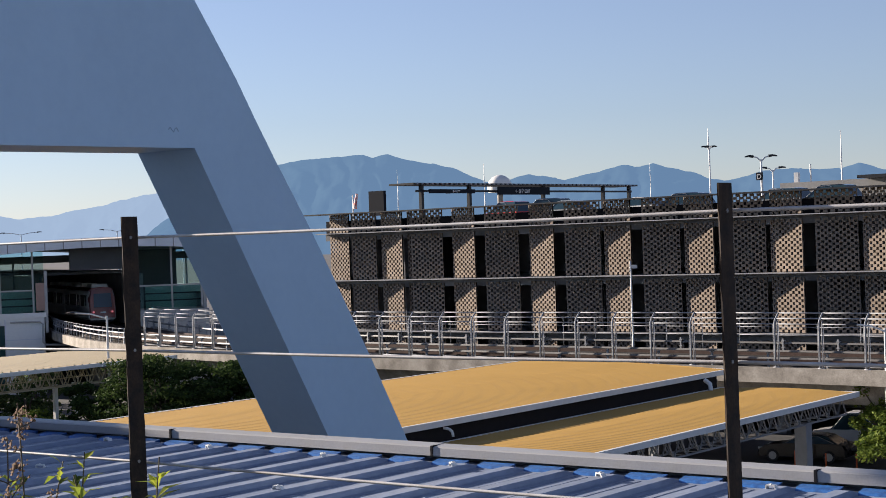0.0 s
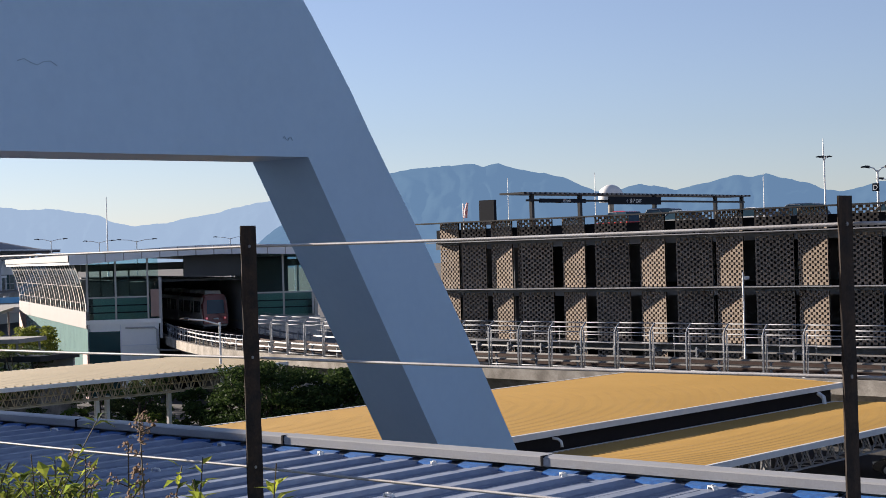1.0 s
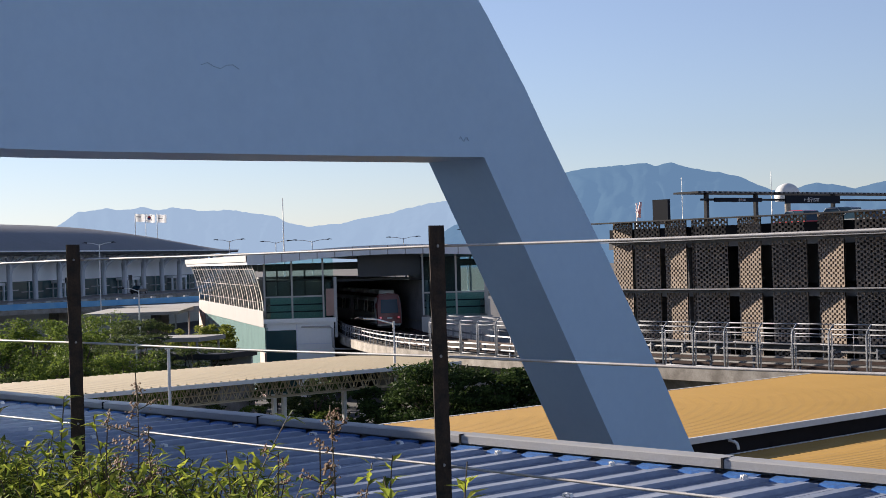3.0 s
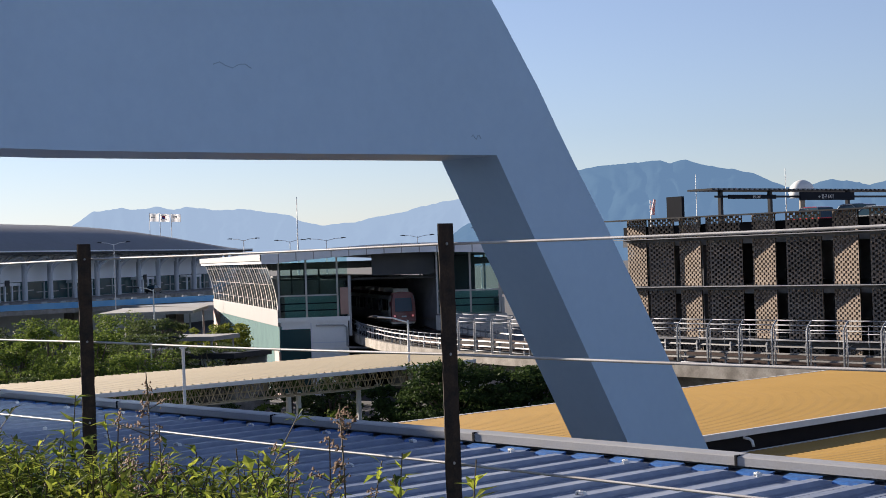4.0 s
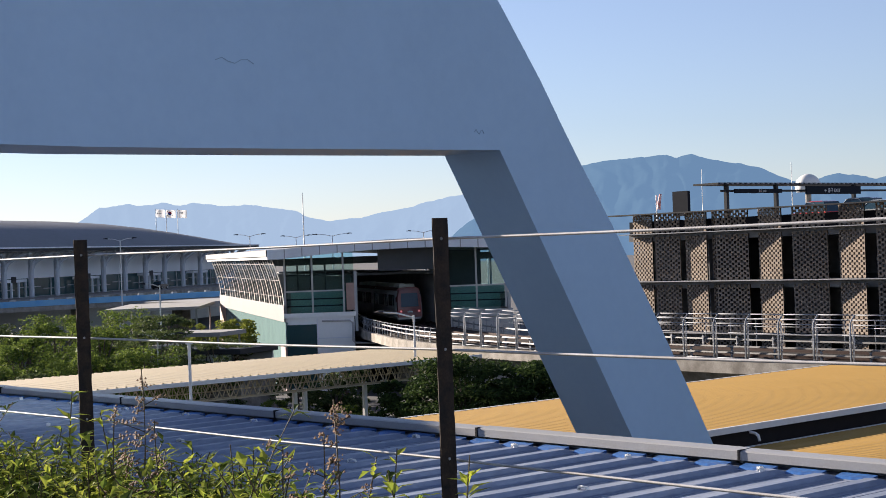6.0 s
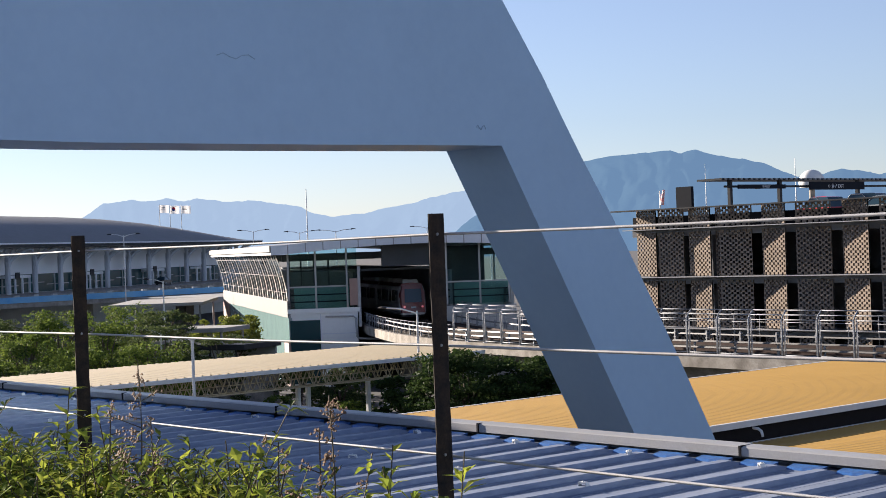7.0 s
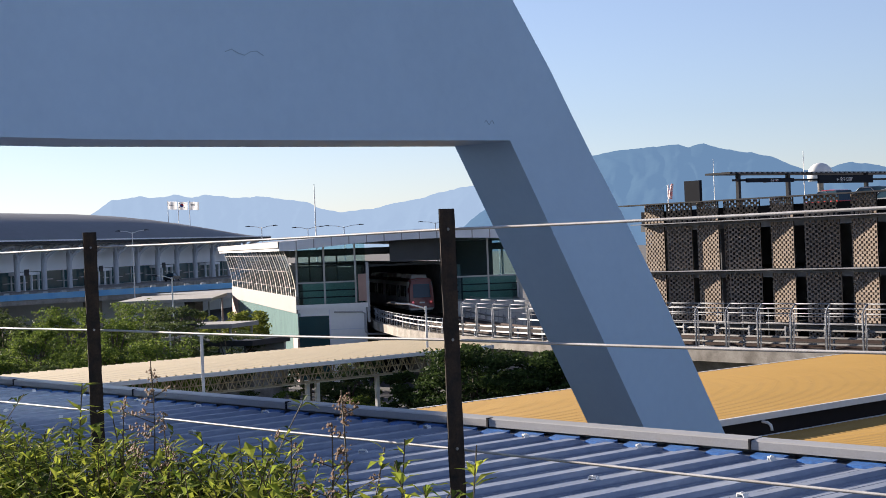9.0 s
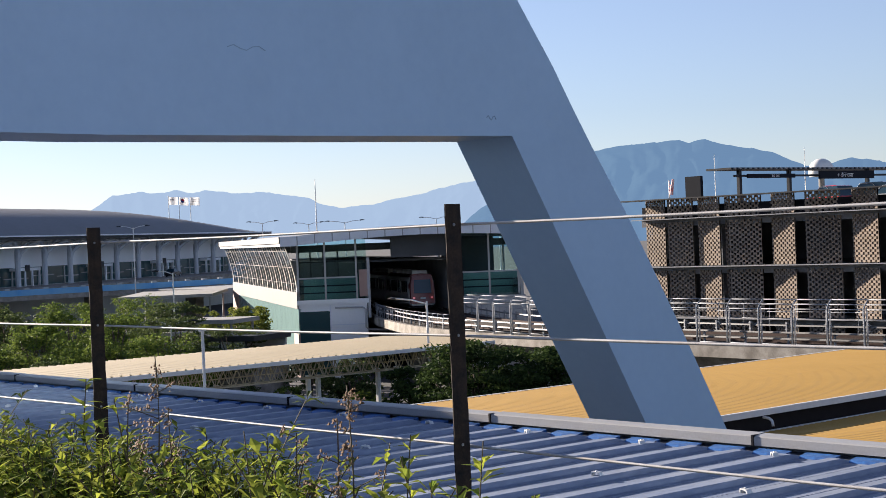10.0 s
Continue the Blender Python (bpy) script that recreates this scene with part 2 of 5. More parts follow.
def tree(m, height, spread, leaf, size, clumps, seed, label, flat=0.6, crown_low=0.3, per=70, group="trees"):
    """A tapered trunk with limbs, and leaves in many clumps about the limbs' ends."""
    rnd = random.Random(seed)
    base = thing("tree", m, label, "tree", group)
    trunk, crown = Mesh(), Mesh()
    trunk.tube([(0, 0, 0), (0.1, 0, height * 0.3), (-0.05, 0.1, height * 0.6)], 0.05 * height ** 0.8, 8, 0.02 * height ** 0.8)
    for c in range(clumps):
        an, rr = rnd.uniform(0, 6.283), math.sqrt(rnd.random())
        zz = crown_low + (0.97 - crown_low) * rnd.random()
        lim = math.sqrt(max(0.05, 1 - ((zz - crown_low - 0.12) / (1 - crown_low)) ** 2))
        cx, cy, cz = math.cos(an) * rr * spread * lim, math.sin(an) * rr * spread * lim, zz * height
        if c % 3 == 0:
            trunk.tube([(0, 0, height * 0.3 * rnd.uniform(0.7, 1.3)), (cx * 0.5, cy * 0.5, cz * 0.75), (cx, cy, cz)], 0.012 * height, 5, 0.004 * height)
        cr = spread * rnd.uniform(0.16, 0.3)
        for k in range(per):
            d = Vector((rnd.gauss(0, 1), rnd.gauss(0, 1), rnd.gauss(0, 1))).normalized() * rnd.uniform(0.5, 1.05)
            o = Vector((cx, cy, cz)) + Vector((d.x * cr, d.y * cr, d.z * cr * flat))
            s = size * rnd.uniform(0.6, 1.3)
            u = Vector((rnd.gauss(0, 1), rnd.gauss(0, 1), rnd.gauss(0, 0.6))).normalized()
            w = u.cross(Vector((rnd.gauss(0, 1), rnd.gauss(0, 1), rnd.gauss(0, 1)))).normalized()
            crown.add([o - u * s, o + w * s * 0.45, o + u * s, o - w * s * 0.45], [(0, 1, 2, 3)])
    part("trunk", trunk, BARK, base, smooth=True)
    part("crown", crown, leaf, base)
    return base


# ---- arch over the roof ----
SCRATCH = material("scratch", (0.33, 0.45, 0.57), 0.6)
UNDER = 13.76
arch = thing("steel_arch", FR, "blue-grey painted steel arch with a slanting leg", "arch")
curve = [(17.98, 9.4), (17.13, 10.84), (16.37, 12.06), (15.90, 12.79), (15.35, 13.59), (15.0, 14.12), (14.66, 14.66), (14.36, 15.08), (14.0, 15.58), (13.5, 16.2), (12.9, 16.8), (12.0, 17.5), (10.8, 18.1), (9.4, 18.5), (7.6, 18.8), (5.2, 18.9)]
Q0, Q1 = 14.72, 15.77
leg = Mesh().extrude([(23.5, 0), (17.98, 9.4), *curve[1:5], (13.89, UNDER), (16.45, 9.4), (22.0, 0)], "y", Q0, Q1)
part("leg", leg, ARCH, arch)
part("crossbeam", Mesh().extrude([*curve[4:], (5.2, UNDER - 0.02), (8.2, UNDER - 0.05), (11.0, UNDER - 0.03), (13.89, UNDER)], "y", Q0 + 0.001, Q1 - 0.001), ARCH, arch)
for k, (p, z, w) in enumerate([(9.95, 14.68, 0.5), (13.55, 13.98, 0.16)]):
    sc = Mesh()
    for i in range(6):
        x0 = p + w * (i / 6 - 0.5)
        sc.bar((x0, Q0 - 0.002, z + 0.03 * math.sin(i * 1.7)), (x0 + w / 6, Q0 - 0.002, z + 0.03 * math.sin((i + 1) * 1.7)), 0.005, 0.010)
    part("paint_scratch", sc, SCRATCH, arch, "dark weld mark in the paint")

# ---- blue metal roof ----
PAN, RIB = 10.668, 0.039
roof = thing("metal_roof", FR, "blue-grey trapezoidal sheet metal roof with raised ribs", "roof", kind="structure")
ROOF_TOP = material("blue_sheet_worn", (0.315, 0.345, 0.41), 0.55, vary=0.25, scale=1.8, fine=25, bump=0.05, second=(0.20, 0.24, 0.33), stretch=(0.35, 1, 1), random_tint=0.08, spec=0.15)
PITCH, FIRST = 0.464, 4.65
ribs = [FIRST + PITCH * i for i in range(-14, 52)]
part("deck", Mesh().box(4.6, 10.62, ribs[0] - 1, ribs[-1] + 1, 10.45, PAN - 0.004), ROOF_TOP, roof)
part("wall", Mesh().box(4.7, 10.5, ribs[0] - 0.9, ribs[-1] + 0.9, 0, 10.45), CONCRETE, roof)
RW, RT = 0.072, 0.052     # half widths of a rib at its foot and its top
rib_mesh = Mesh().extrude([(-RW, 0), (-RT, RIB), (RT, RIB), (RW, 0)], "x", 4.62, 10.26)
rib_mesh.add([(10.26, -RW, 0), (10.40, -RW, 0), (10.26, -RT, RIB), (10.26, RT, RIB), (10.26, RW, 0), (10.40, RW, 0)], [(0, 1, 2), (2, 1, 5, 3), (3, 5, 4)])
rib_data = rib_mesh.data("rib", ROOF_TOP)
crease = Mesh().box(4.62, 10.25, -0.004, 0.004, 0, 0.004).data("crease", ROOF_TOP)
clo = Mesh().hexa([(10.32, -0.15, 0), (10.435, -0.15, 0), (10.435, 0.15, 0), (10.32, 0.15, 0)], [(10.35, -0.16, 0.02), (10.435, -0.16, 0.035), (10.435, 0.16, 0.035), (10.35, 0.16, 0.02)]).data("closure", BLUE_PAINT)
for q in ribs:
    ob = part("rib", rib_data, None, roof)
    ob.location = (0, q, PAN - 0.004)
    for off, h in ((0.15, 0), (0.20, 0), (0.31, 0)):
        ob = part("crease", crease, None, roof)
        ob.location = (0, q + off, PAN - 0.004 + h)
    ob = part("closure", clo, None, roof, "bright blue foam closure")
    ob.location = (0, q + PITCH / 2, PAN - 0.004)
SCREW = material("sealed_screw", (0.72, 0.72, 0.70), 0.5, vary=0.2)
clip = Mesh().extrude([(-0.045, 0), (-0.032, 0.026), (0.03, 0.03), (0.036, 0.024), (0.036, 0), (0.028, 0), (0.026, 0.02), (-0.024, 0.018), (-0.036, 0)], "x", -0.022, 0.022)
clip.tube([(0, 0, 0.024), (0, 0, 0.036)], 0.011, 8, 0.008)
clip_data = clip.data("roof_clip", SCREW)
for row, p in enumerate((5.4, 7.0, 8.6, 10.12)):
    for i, q in enumerate(ribs):
        if (i + row) % 3 == 0:
            ob = part("roof_clip", clip_data, None, roof, "pale sealed roof screw")
            ob.location = (p, q, PAN + RIB - 0.004)
            ob.rotation_euler = (0, 0, 0.7 * math.sin(i * 2.3))
for i, (a, b) in enumerate([(-2.0, 1.5), (1.5, 4.93), (4.93, 8.36), (8.36, 11.54), (11.54, 14.9), (14.9, 18.3), (18.3, 21.7), (21.7, 25.1), (25.1, 29)]):
    z = 0.004 * (i % 2)
    cap = Mesh().extrude([(10.44, 10.715), (10.44, 10.782 + z), (10.46, 10.792 + z), (10.60, 10.800 + z), (10.66, 10.77), (10.66, 10.40), (10.62, 10.40), (10.62, 10.715)], "y", a + 0.006, b - 0.006)
    cap.v = [(x + 0.003 * (i % 2), y, zz) for x, y, zz in cap.v]
    part("ridge_cap", cap, CAP, roof, "grey folded edge flashing")
    part("cap_joint", Mesh().box(10.43, 10.50, b - 0.011, b + 0.011, 10.712, 10.80), DARK, roof)

# ---- terrace under the camera and the wall that shades the roof ----
SOIL = material("soil", (0.09, 0.075, 0.05), 0.95, vary=0.4, scale=2)
single("terrace", Mesh().box(-14, 4.4, -30, 40, 0, 10.75), CONCRETE, FR, "concrete terrace with a planted edge", "terrace", kind="structure")
single("planting_bed", Mesh().box(1.6, 4.3, 0.5, 16, 10.75, 10.86), SOIL, FR, "dark soil bed along the fence", "soil", kind="structure")
# unseen wall, placed so its shadow edge falls across the roof
single("wall_west", Mesh().hexa([(-20.0, -14, 0), (-19.6, -14, 0), (-14.6, 28, 0), (-15.0, 28, 0)], [(-20.0, -14, 14.45), (-19.6, -14, 14.45), (-14.6, 28, 14.45), (-15.0, 28, 14.45)]), CONCRETE, Matrix(),
       "plain concrete wall out of view that shades the roof", "wall", kind="structure")

# ---- cable fence ----
BOLT = material("bolt", (0.30, 0.29, 0.28), 0.45, metal=0.5, vary=0.3)
post_mesh = Mesh()
rnd = random.Random(5)
prof = [(-0.0025, -0.031), (0.0025, -0.031), (0.004, 0.0), (0.0025, 0.031), (-0.0025, 0.031), (-0.004, 0.0)]
n = 40
for i in range(n + 1):
    z = 1.86 * i / n
    post_mesh.v += [(b + (0.0018 * rnd.uniform(-1, 1) if i % n else 0), a, z) for a, b in prof]
for i in range(n):
    post_mesh.f += [(i * 6 + k, i * 6 + (k + 1) % 6, (i + 1) * 6 + (k + 1) % 6, (i + 1) * 6 + k) for k in range(6)]
post_mesh.f += [(5, 4, 3, 2, 1, 0), tuple(n * 6 + k for k in range(6))]
WIRES = (12.545, 12.195, 11.85, 11.5, 11.15)
for q in (-0.5, 1.78, 3.845, 6.165, 8.5, 10.8, 13.1):
    fp = thing("fence_post", at(3.34, q, 10.75), "dark rust-stained flat steel fence post", "fence post", "posts of the cable fence")
    part("flat_bar", post_mesh.data("flat_bar", RUST) if q == -0.5 else bpy.data.meshes["flat_bar"], RUST, fp)
    for z in WIRES:
        part("bolt", Mesh().tube([(0.0, -0.0065, z - 10.75), (0.0, 0.0065, z - 10.75)], 0.005, 8), BOLT, fp, "bright bolt head")
STRAND = material("twisted_cable", (0.52, 0.52, 0.52), 0.5, vary=0.25, scale=4, fine=60, second=(0.36, 0.33, 0.31), bump=0)
tw = STRAND.node_tree.nodes.new("ShaderNodeTexWave")
tw.inputs["Scale"].default_value, tw.bands_direction = 62.0, "DIAGONAL"
tb = STRAND.node_tree.nodes.new("ShaderNodeBump")
tb.inputs["Strength"].default_value, tb.inputs["Distance"].default_value = 0.10, 0.0015
tc = STRAND.node_tree.nodes.new("ShaderNodeTexCoord")
STRAND.node_tree.links.new(tc.outputs["Object"], tw.inputs["Vector"])
STRAND.node_tree.links.new(tw.outputs["Fac"], tb.inputs["Height"])
STRAND.node_tree.links.new(tb.outputs[0], STRAND.node_tree.nodes["Principled BSDF"].inputs["Normal"])
for z in WIRES:
    cable = Mesh().tube([(3.3755, -3 + 0.3 * i, 12.5 + 1.0115 * (z - 12.5) - 0.004 * abs(math.sin((-4.78 + 0.3 * i) * 1.45))) for i in range(62)], 0.0044, 8)
    single("fence_cable", cable, STRAND, FR, "pale twisted steel fence cable", "cable", "cables of the fence", smooth=True)


# ---- canopies ----
def canopy(name, p0, p1, q0, q1, z, mat, label, columns, seed, truss=0.75, gutter=0.19, pitch=0.33, rib=0.024, skew=0.0, col=0.17, frame_mat=None, under=None, post_mat=None):
    """A flat sheet canopy on lattice trusses; ribs of the sheet run across it."""
    base = thing(name, FR, label, "canopy", "canopies of the covered walk")
    m = Mesh()
    n = int((p1 - p0) / pitch)
    rows = []
    for i in range(n + 1):
        x = p0 + i * pitch
        rows += [(x, 0.0), (x + 0.10, 0.0), (x + 0.13, rib), (x + 0.20, rib), (x + 0.23, 0.0)]
    vs = [(x, q, z + h + 0.10 * math.sin((q - q0) / (q1 - q0) * math.pi)) for x, h in rows for q in (q0, q0 + (q1 - q0) * 0.25, (q0 + q1) / 2, q0 + (q1 - q0) * 0.75, q1)]
    fs = [(i * 5 + k, i * 5 + 5 + k, i * 5 + 6 + k, i * 5 + k + 1) for i in range(len(rows) - 1) for k in range(4)]
    m.add(vs, fs)
    m.v = [(min(x, p1 - skew * (q1 - q) / (q1 - q0)), q, h) for x, q, h in m.v]
    part("roof_sheet", m, mat, base)
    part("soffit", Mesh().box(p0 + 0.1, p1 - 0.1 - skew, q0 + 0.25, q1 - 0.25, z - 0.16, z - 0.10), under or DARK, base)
    f = Mesh().box(p0 - 0.05, p1 + 0.05 - skew, q0 - 0.08, q0 + 0.06, z - gutter, z + 0.03)
    part("fascia", f, WHITE_STEEL, base, "pale grey fascia gutter")
    part("fascia", Mesh().box(p0 - 0.05, p1 + 0.05, q1 - 0.06, q1 + 0.08, z - gutter, z + 0.03), WHITE_STEEL, base, "pale grey fascia gutter")
    end = Mesh().hexa(*[[(p1 + a - skew * b, q1 + 0.08 if not b else q0 - 0.08, h) for a, b in ((-0.02, 1), (0.12, 1), (0.12, 0), (-0.02, 0))] for h in (z - gutter, z + 0.035)])
    part("fascia", end, WHITE_STEEL, base, "pale grey fascia gutter")
    lo, hi = z - gutter - truss, z - gutter
    for q in (q0 + 0.5, q0 + 1.3, (q0 + q1) / 2, q1 - 0.5):
        t = Mesh()
        far_end, p1 = p1, p1 - skew
        t.bar((p0, q, lo), (p1, q, lo), 0.07)
        t.bar((p0, q, hi), (p1, q, hi), 0.07)
        k = int((p1 - p0) / 0.9)
        for i in range(k):
            a = p0 + (p1 - p0) * i / k
            b = p0 + (p1 - p0) * (i + 1) / k
            t.bar((a, q, lo), ((a + b) / 2, q, hi), 0.045)
            t.bar(((a + b) / 2, q, hi), (b, q, lo), 0.045)
            if q == q0 + 0.5:
                t.bar((a, q, lo), (a, q + 0.8, lo), 0.04)
                t.bar((a, q, lo), ((a + b) / 2, q + 0.8, hi), 0.04)
        p1 = far_end
        part("truss", t, frame_mat or STEEL, base, "grey steel lattice truss")
    for p, q in columns:
        c = Mesh().box(p - col, p + col, q - col, q + col, 0.14, lo + 0.05)
        c.box(p - col - 0.13, p + col + 0.13, q - col - 0.13, q + col + 0.13, 0.14, 0.34)
        part("column", c, post_mat or WHITE_STEEL, base, "pale square column")
    return base


high = canopy("canopy", 28, 69.4, 35.4, 48.4, 6.1, YELLOW, "ochre ribbed sheet canopy over the covered walk", [(62, 37), (50, 37), (62, 46)], 1, truss=0.3, skew=3.4)
part("drainpipe", Mesh().tube([(44.8, 35.3, 5.86), (44.78, 35.05, 5.84), (44.75, 34.9, 5.77), (44.72, 34.84, 5.66), (44.72, 34.83, 5.58)], 0.05, 8), WHITE_STEEL, high, "white curved drainpipe", True)
part("drainpipe", Mesh().tube([(63.6, 35.2, 5.85), (63.5, 34.9, 5.7), (63.4, 34.8, 5.4)], 0.10, 8), WHITE_STEEL, high, "white curved drainpipe")
# dark strip added where shade lies under the eave
part("shade_board", Mesh().box(28, 65.7, 35.75, 35.85, 5.15, 5.9), DARK, high, "near-black strip holding the shade under the eave")
low = canopy("canopy", 28, 64.6, 28.5, 35.0, 5.4, YELLOW, "lower ochre ribbed sheet canopy with a lattice truss", [(60.8, 29.2), (44, 29.2)], 2, col=0.26, post_mat=STEEL)
walkway = canopy("canopy", 30, 67.0, 73.4, 84.6, 6.1, CREAM, "cream ribbed sheet canopy on pale columns", [(54.2, 75.2), (54.9, 75.2), (59.3, 75.2), (60.7, 75.2), (48, 75.2)], 3, truss=0.95, pitch=0.55, rib=0.10, col=0.11, frame_mat=CREAM, under=CREAM)

# ---- curved elevated guideway ----
RAIL_RED = material("rusty_rail", (0.075, 0.05, 0.042), 0.85, vary=0.35, scale=3, spec=0.1)
RAIL_PALE = material("conductor_rail", (0.14, 0.132, 0.125), 0.5, vary=0.2, scale=2)
TRACK = material("track_bed", (0.07, 0.064, 0.06), 0.95, vary=0.3, scale=1.2, spec=0.08)
EDGE = [(52, 46.0), (36, 61.5), (19.6, 76.9), (6.9, 88.2), (-0.1, 94.2), (-8.0, 101.5), (-15.5, 109.5), (-22.8, 118.8), (-28.2, 128.0), (-32.6, 138.0), (-36.4, 148.5), (-43.5, 172), (-50, 195), (-58, 225)]


def spline(pts, n):
    out = []
    for i in range(len(pts) - 1):
        p = [Vector(pts[max(0, min(len(pts) - 1, j))]) for j in (i - 1, i, i + 1, i + 2)]
        for k in range(n):
            t = k / n
            out.append(0.5 * (2 * p[1] + (p[2] - p[0]) * t + (2 * p[0] - 5 * p[1] + 4 * p[2] - p[3]) * t * t + (3 * p[1] - p[0] - 3 * p[2] + p[3]) * t ** 3))
    return out + [Vector(pts[-1])]


line = spline(EDGE, 10)
dense, total = [(line[0], 0.0)], 0.0
for a, b in zip(line, line[1:]):
    total += (b - a).length
    dense.append((b, total))


def along(s):
    """The guideway's near edge at s metres along it: the point, its forward and its inward direction."""
    for (a, sa0), (b, sb0) in zip(dense, dense[1:]):
        if s <= sb0:
            d = (b - a).normalized()
            return a + (b - a) * ((s - sa0) / (sb0 - sa0)), d, Vector((d.y, -d.x))
    d = (dense[-1][0] - dense[-2][0]).normalized()
    return dense[-1][0], d, Vector((d.y, -d.x))


def strip(profile, s0, s1, step=2.0):
    n = max(2, int((s1 - s0) / step))
    st = []
    for i in range(n + 1):
        p, d, w = along(s0 + (s1 - s0) * i / n)
        st.append(((p.x, p.y, 0.0), (w.x, w.y)))
    return Mesh().sweep(profile, st)


S_END = total - 1
DECK = 5.6
gw = thing("guideway", Matrix(), "weathered concrete elevated guideway with two tracks", "guideway", kind="structure")
part("deck", strip([(-0.15, DECK - 0.75), (-0.15, DECK), (0.25, DECK), (0.25, DECK - 0.12), (8.6, DECK - 0.12), (8.6, DECK), (9.0, DECK), (9.0, DECK - 0.75), (7.6, DECK - 0.9), (7.0, DECK - 1.9), (1.8, DECK - 1.9), (1.2, DECK - 0.9)], 0, S_END), CONCRETE, gw)
part("track_floor", strip([(0.26, DECK - 0.125), (0.26, DECK - 0.10), (8.59, DECK - 0.10), (8.59, DECK - 0.125)], 0, S_END), material("stained_track_floor", (0.05, 0.042, 0.038), 0.95, vary=0.4, scale=0.9, spec=0.08), gw, "rust-stained track floor")
for w0 in (1.5, 3.0, 5.6, 7.1):
    part("running_track", strip([(w0 - 0.28, DECK - 0.13), (w0 - 0.28, DECK + 0.10), (w0 + 0.28, DECK + 0.10), (w0 + 0.28, DECK - 0.13)], 0, S_END), TRACK, gw)
    part("rail", strip([(w0 - 0.05, DECK + 0.10), (w0 - 0.03, DECK + 0.24), (w0 + 0.03, DECK + 0.24), (w0 + 0.05, DECK + 0.10)], 0, S_END), RAIL_RED, gw, "rusty running rail")
for w0, z in ((0.75, 0.34), (0.75, 0.70), (8.3, 0.5)):
    part("power_rail", strip([(w0 - 0.05, DECK + z), (w0 - 0.08, DECK + z + 0.02), (w0 - 0.06, DECK + z + 0.11), (w0 + 0.06, DECK + z + 0.11), (w0 + 0.05, DECK + z)], 0, S_END), RAIL_PALE, gw, "pale steel conductor rail")
brk = Mesh().box(-0.05, 0.05, -0.05, 0.05, -0.12, 0.8)
brk.box(-0.1, 0.1, -0.15, 0.06, 0.28, 0.34).box(-0.1, 0.1, -0.15, 0.06, 0.64, 0.70)
brk_data = brk.data("rail_bracket", STEEL)
for i in range(46):
    p, d, w = along(4 + 3.3 * i)
    for off in (0.9, 8.2):
        ob = part("rail_bracket", brk_data, None, gw)
        ob.location = (p.x + w.x * off, p.y + w.y * off, DECK)
        ob.rotation_euler = (0, 0, math.atan2(d.y, d.x))
for s in (14, 40, 66, 92, 118, 140):
    p, d, w = along(s)
    c = p + w * 4.4
    pier = Mesh().tube([(c.x, c.y, 0), (c.x, c.y, DECK - 2.0)], 0.85, 14)
    pier.hexa([(c.x + d.x * a + w.x * b, c.y + d.y * a + w.y * b, DECK - 2.7) for a, b in ((-0.8, -1.2), (0.8, -1.2), (0.8, 1.2), (-0.8, 1.2))],
              [(c.x + d.x * a + w.x * b, c.y + d.y * a + w.y * b, DECK - 1.85) for a, b in ((-0.9, -2.8), (0.9, -2.8), (0.9, 2.8), (-0.9, 2.8))])
    part("pier", pier, CONCRETE, gw)

# cage fence along the guideway
GALV = material("galvanised_tube", (0.31, 0.32, 0.34), 0.7, vary=0.15, scale=4, spec=0.12)
FW = 2.46
bent = Mesh().tube([(0, 0, 0), (0, 0, 2.2), (0, 0.12, 2.4), (0, 0.42, 2.68)], 0.045, 8)
bent.tube([(0.16, 0, 0), (0.16, 0, 2.2), (0.16, 0.06, 2.3)], 0.03, 6)
bent.box(-0.08, 0.24, -0.10, 0.10, 0, 0.04)
bent_data = bent.data("post", GALV, True)
fr = Mesh()
for z in (0.14, 2.16):
    fr.tube([(0.22, 0, z), (FW - 0.05, 0, z)], 0.03, 6)
for x in (0.24, FW - 0.08):
    fr.tube([(x, 0, 0.14), (x, 0, 2.16)], 0.02, 6)
fr_data = fr.data("panel_frame", GALV, True)
tr = Mesh().tube([(0, 0.42, 2.68), (FW, 0.42, 2.68)], 0.034, 6).tube([(0, 0.14, 2.42), (FW, 0.14, 2.42)], 0.028, 6)
tr_data = tr.data("top_rail", GALV, True)
rail_data = Mesh().tube([(0, 0, 0), (FW, 0, 0)], 0.018, 6).data("rail", GALV, True)
stake_data = Mesh().tube([(0, 0, 0), (0, 0, 1.9)], 0.024, 6).data("post", GALV, True)


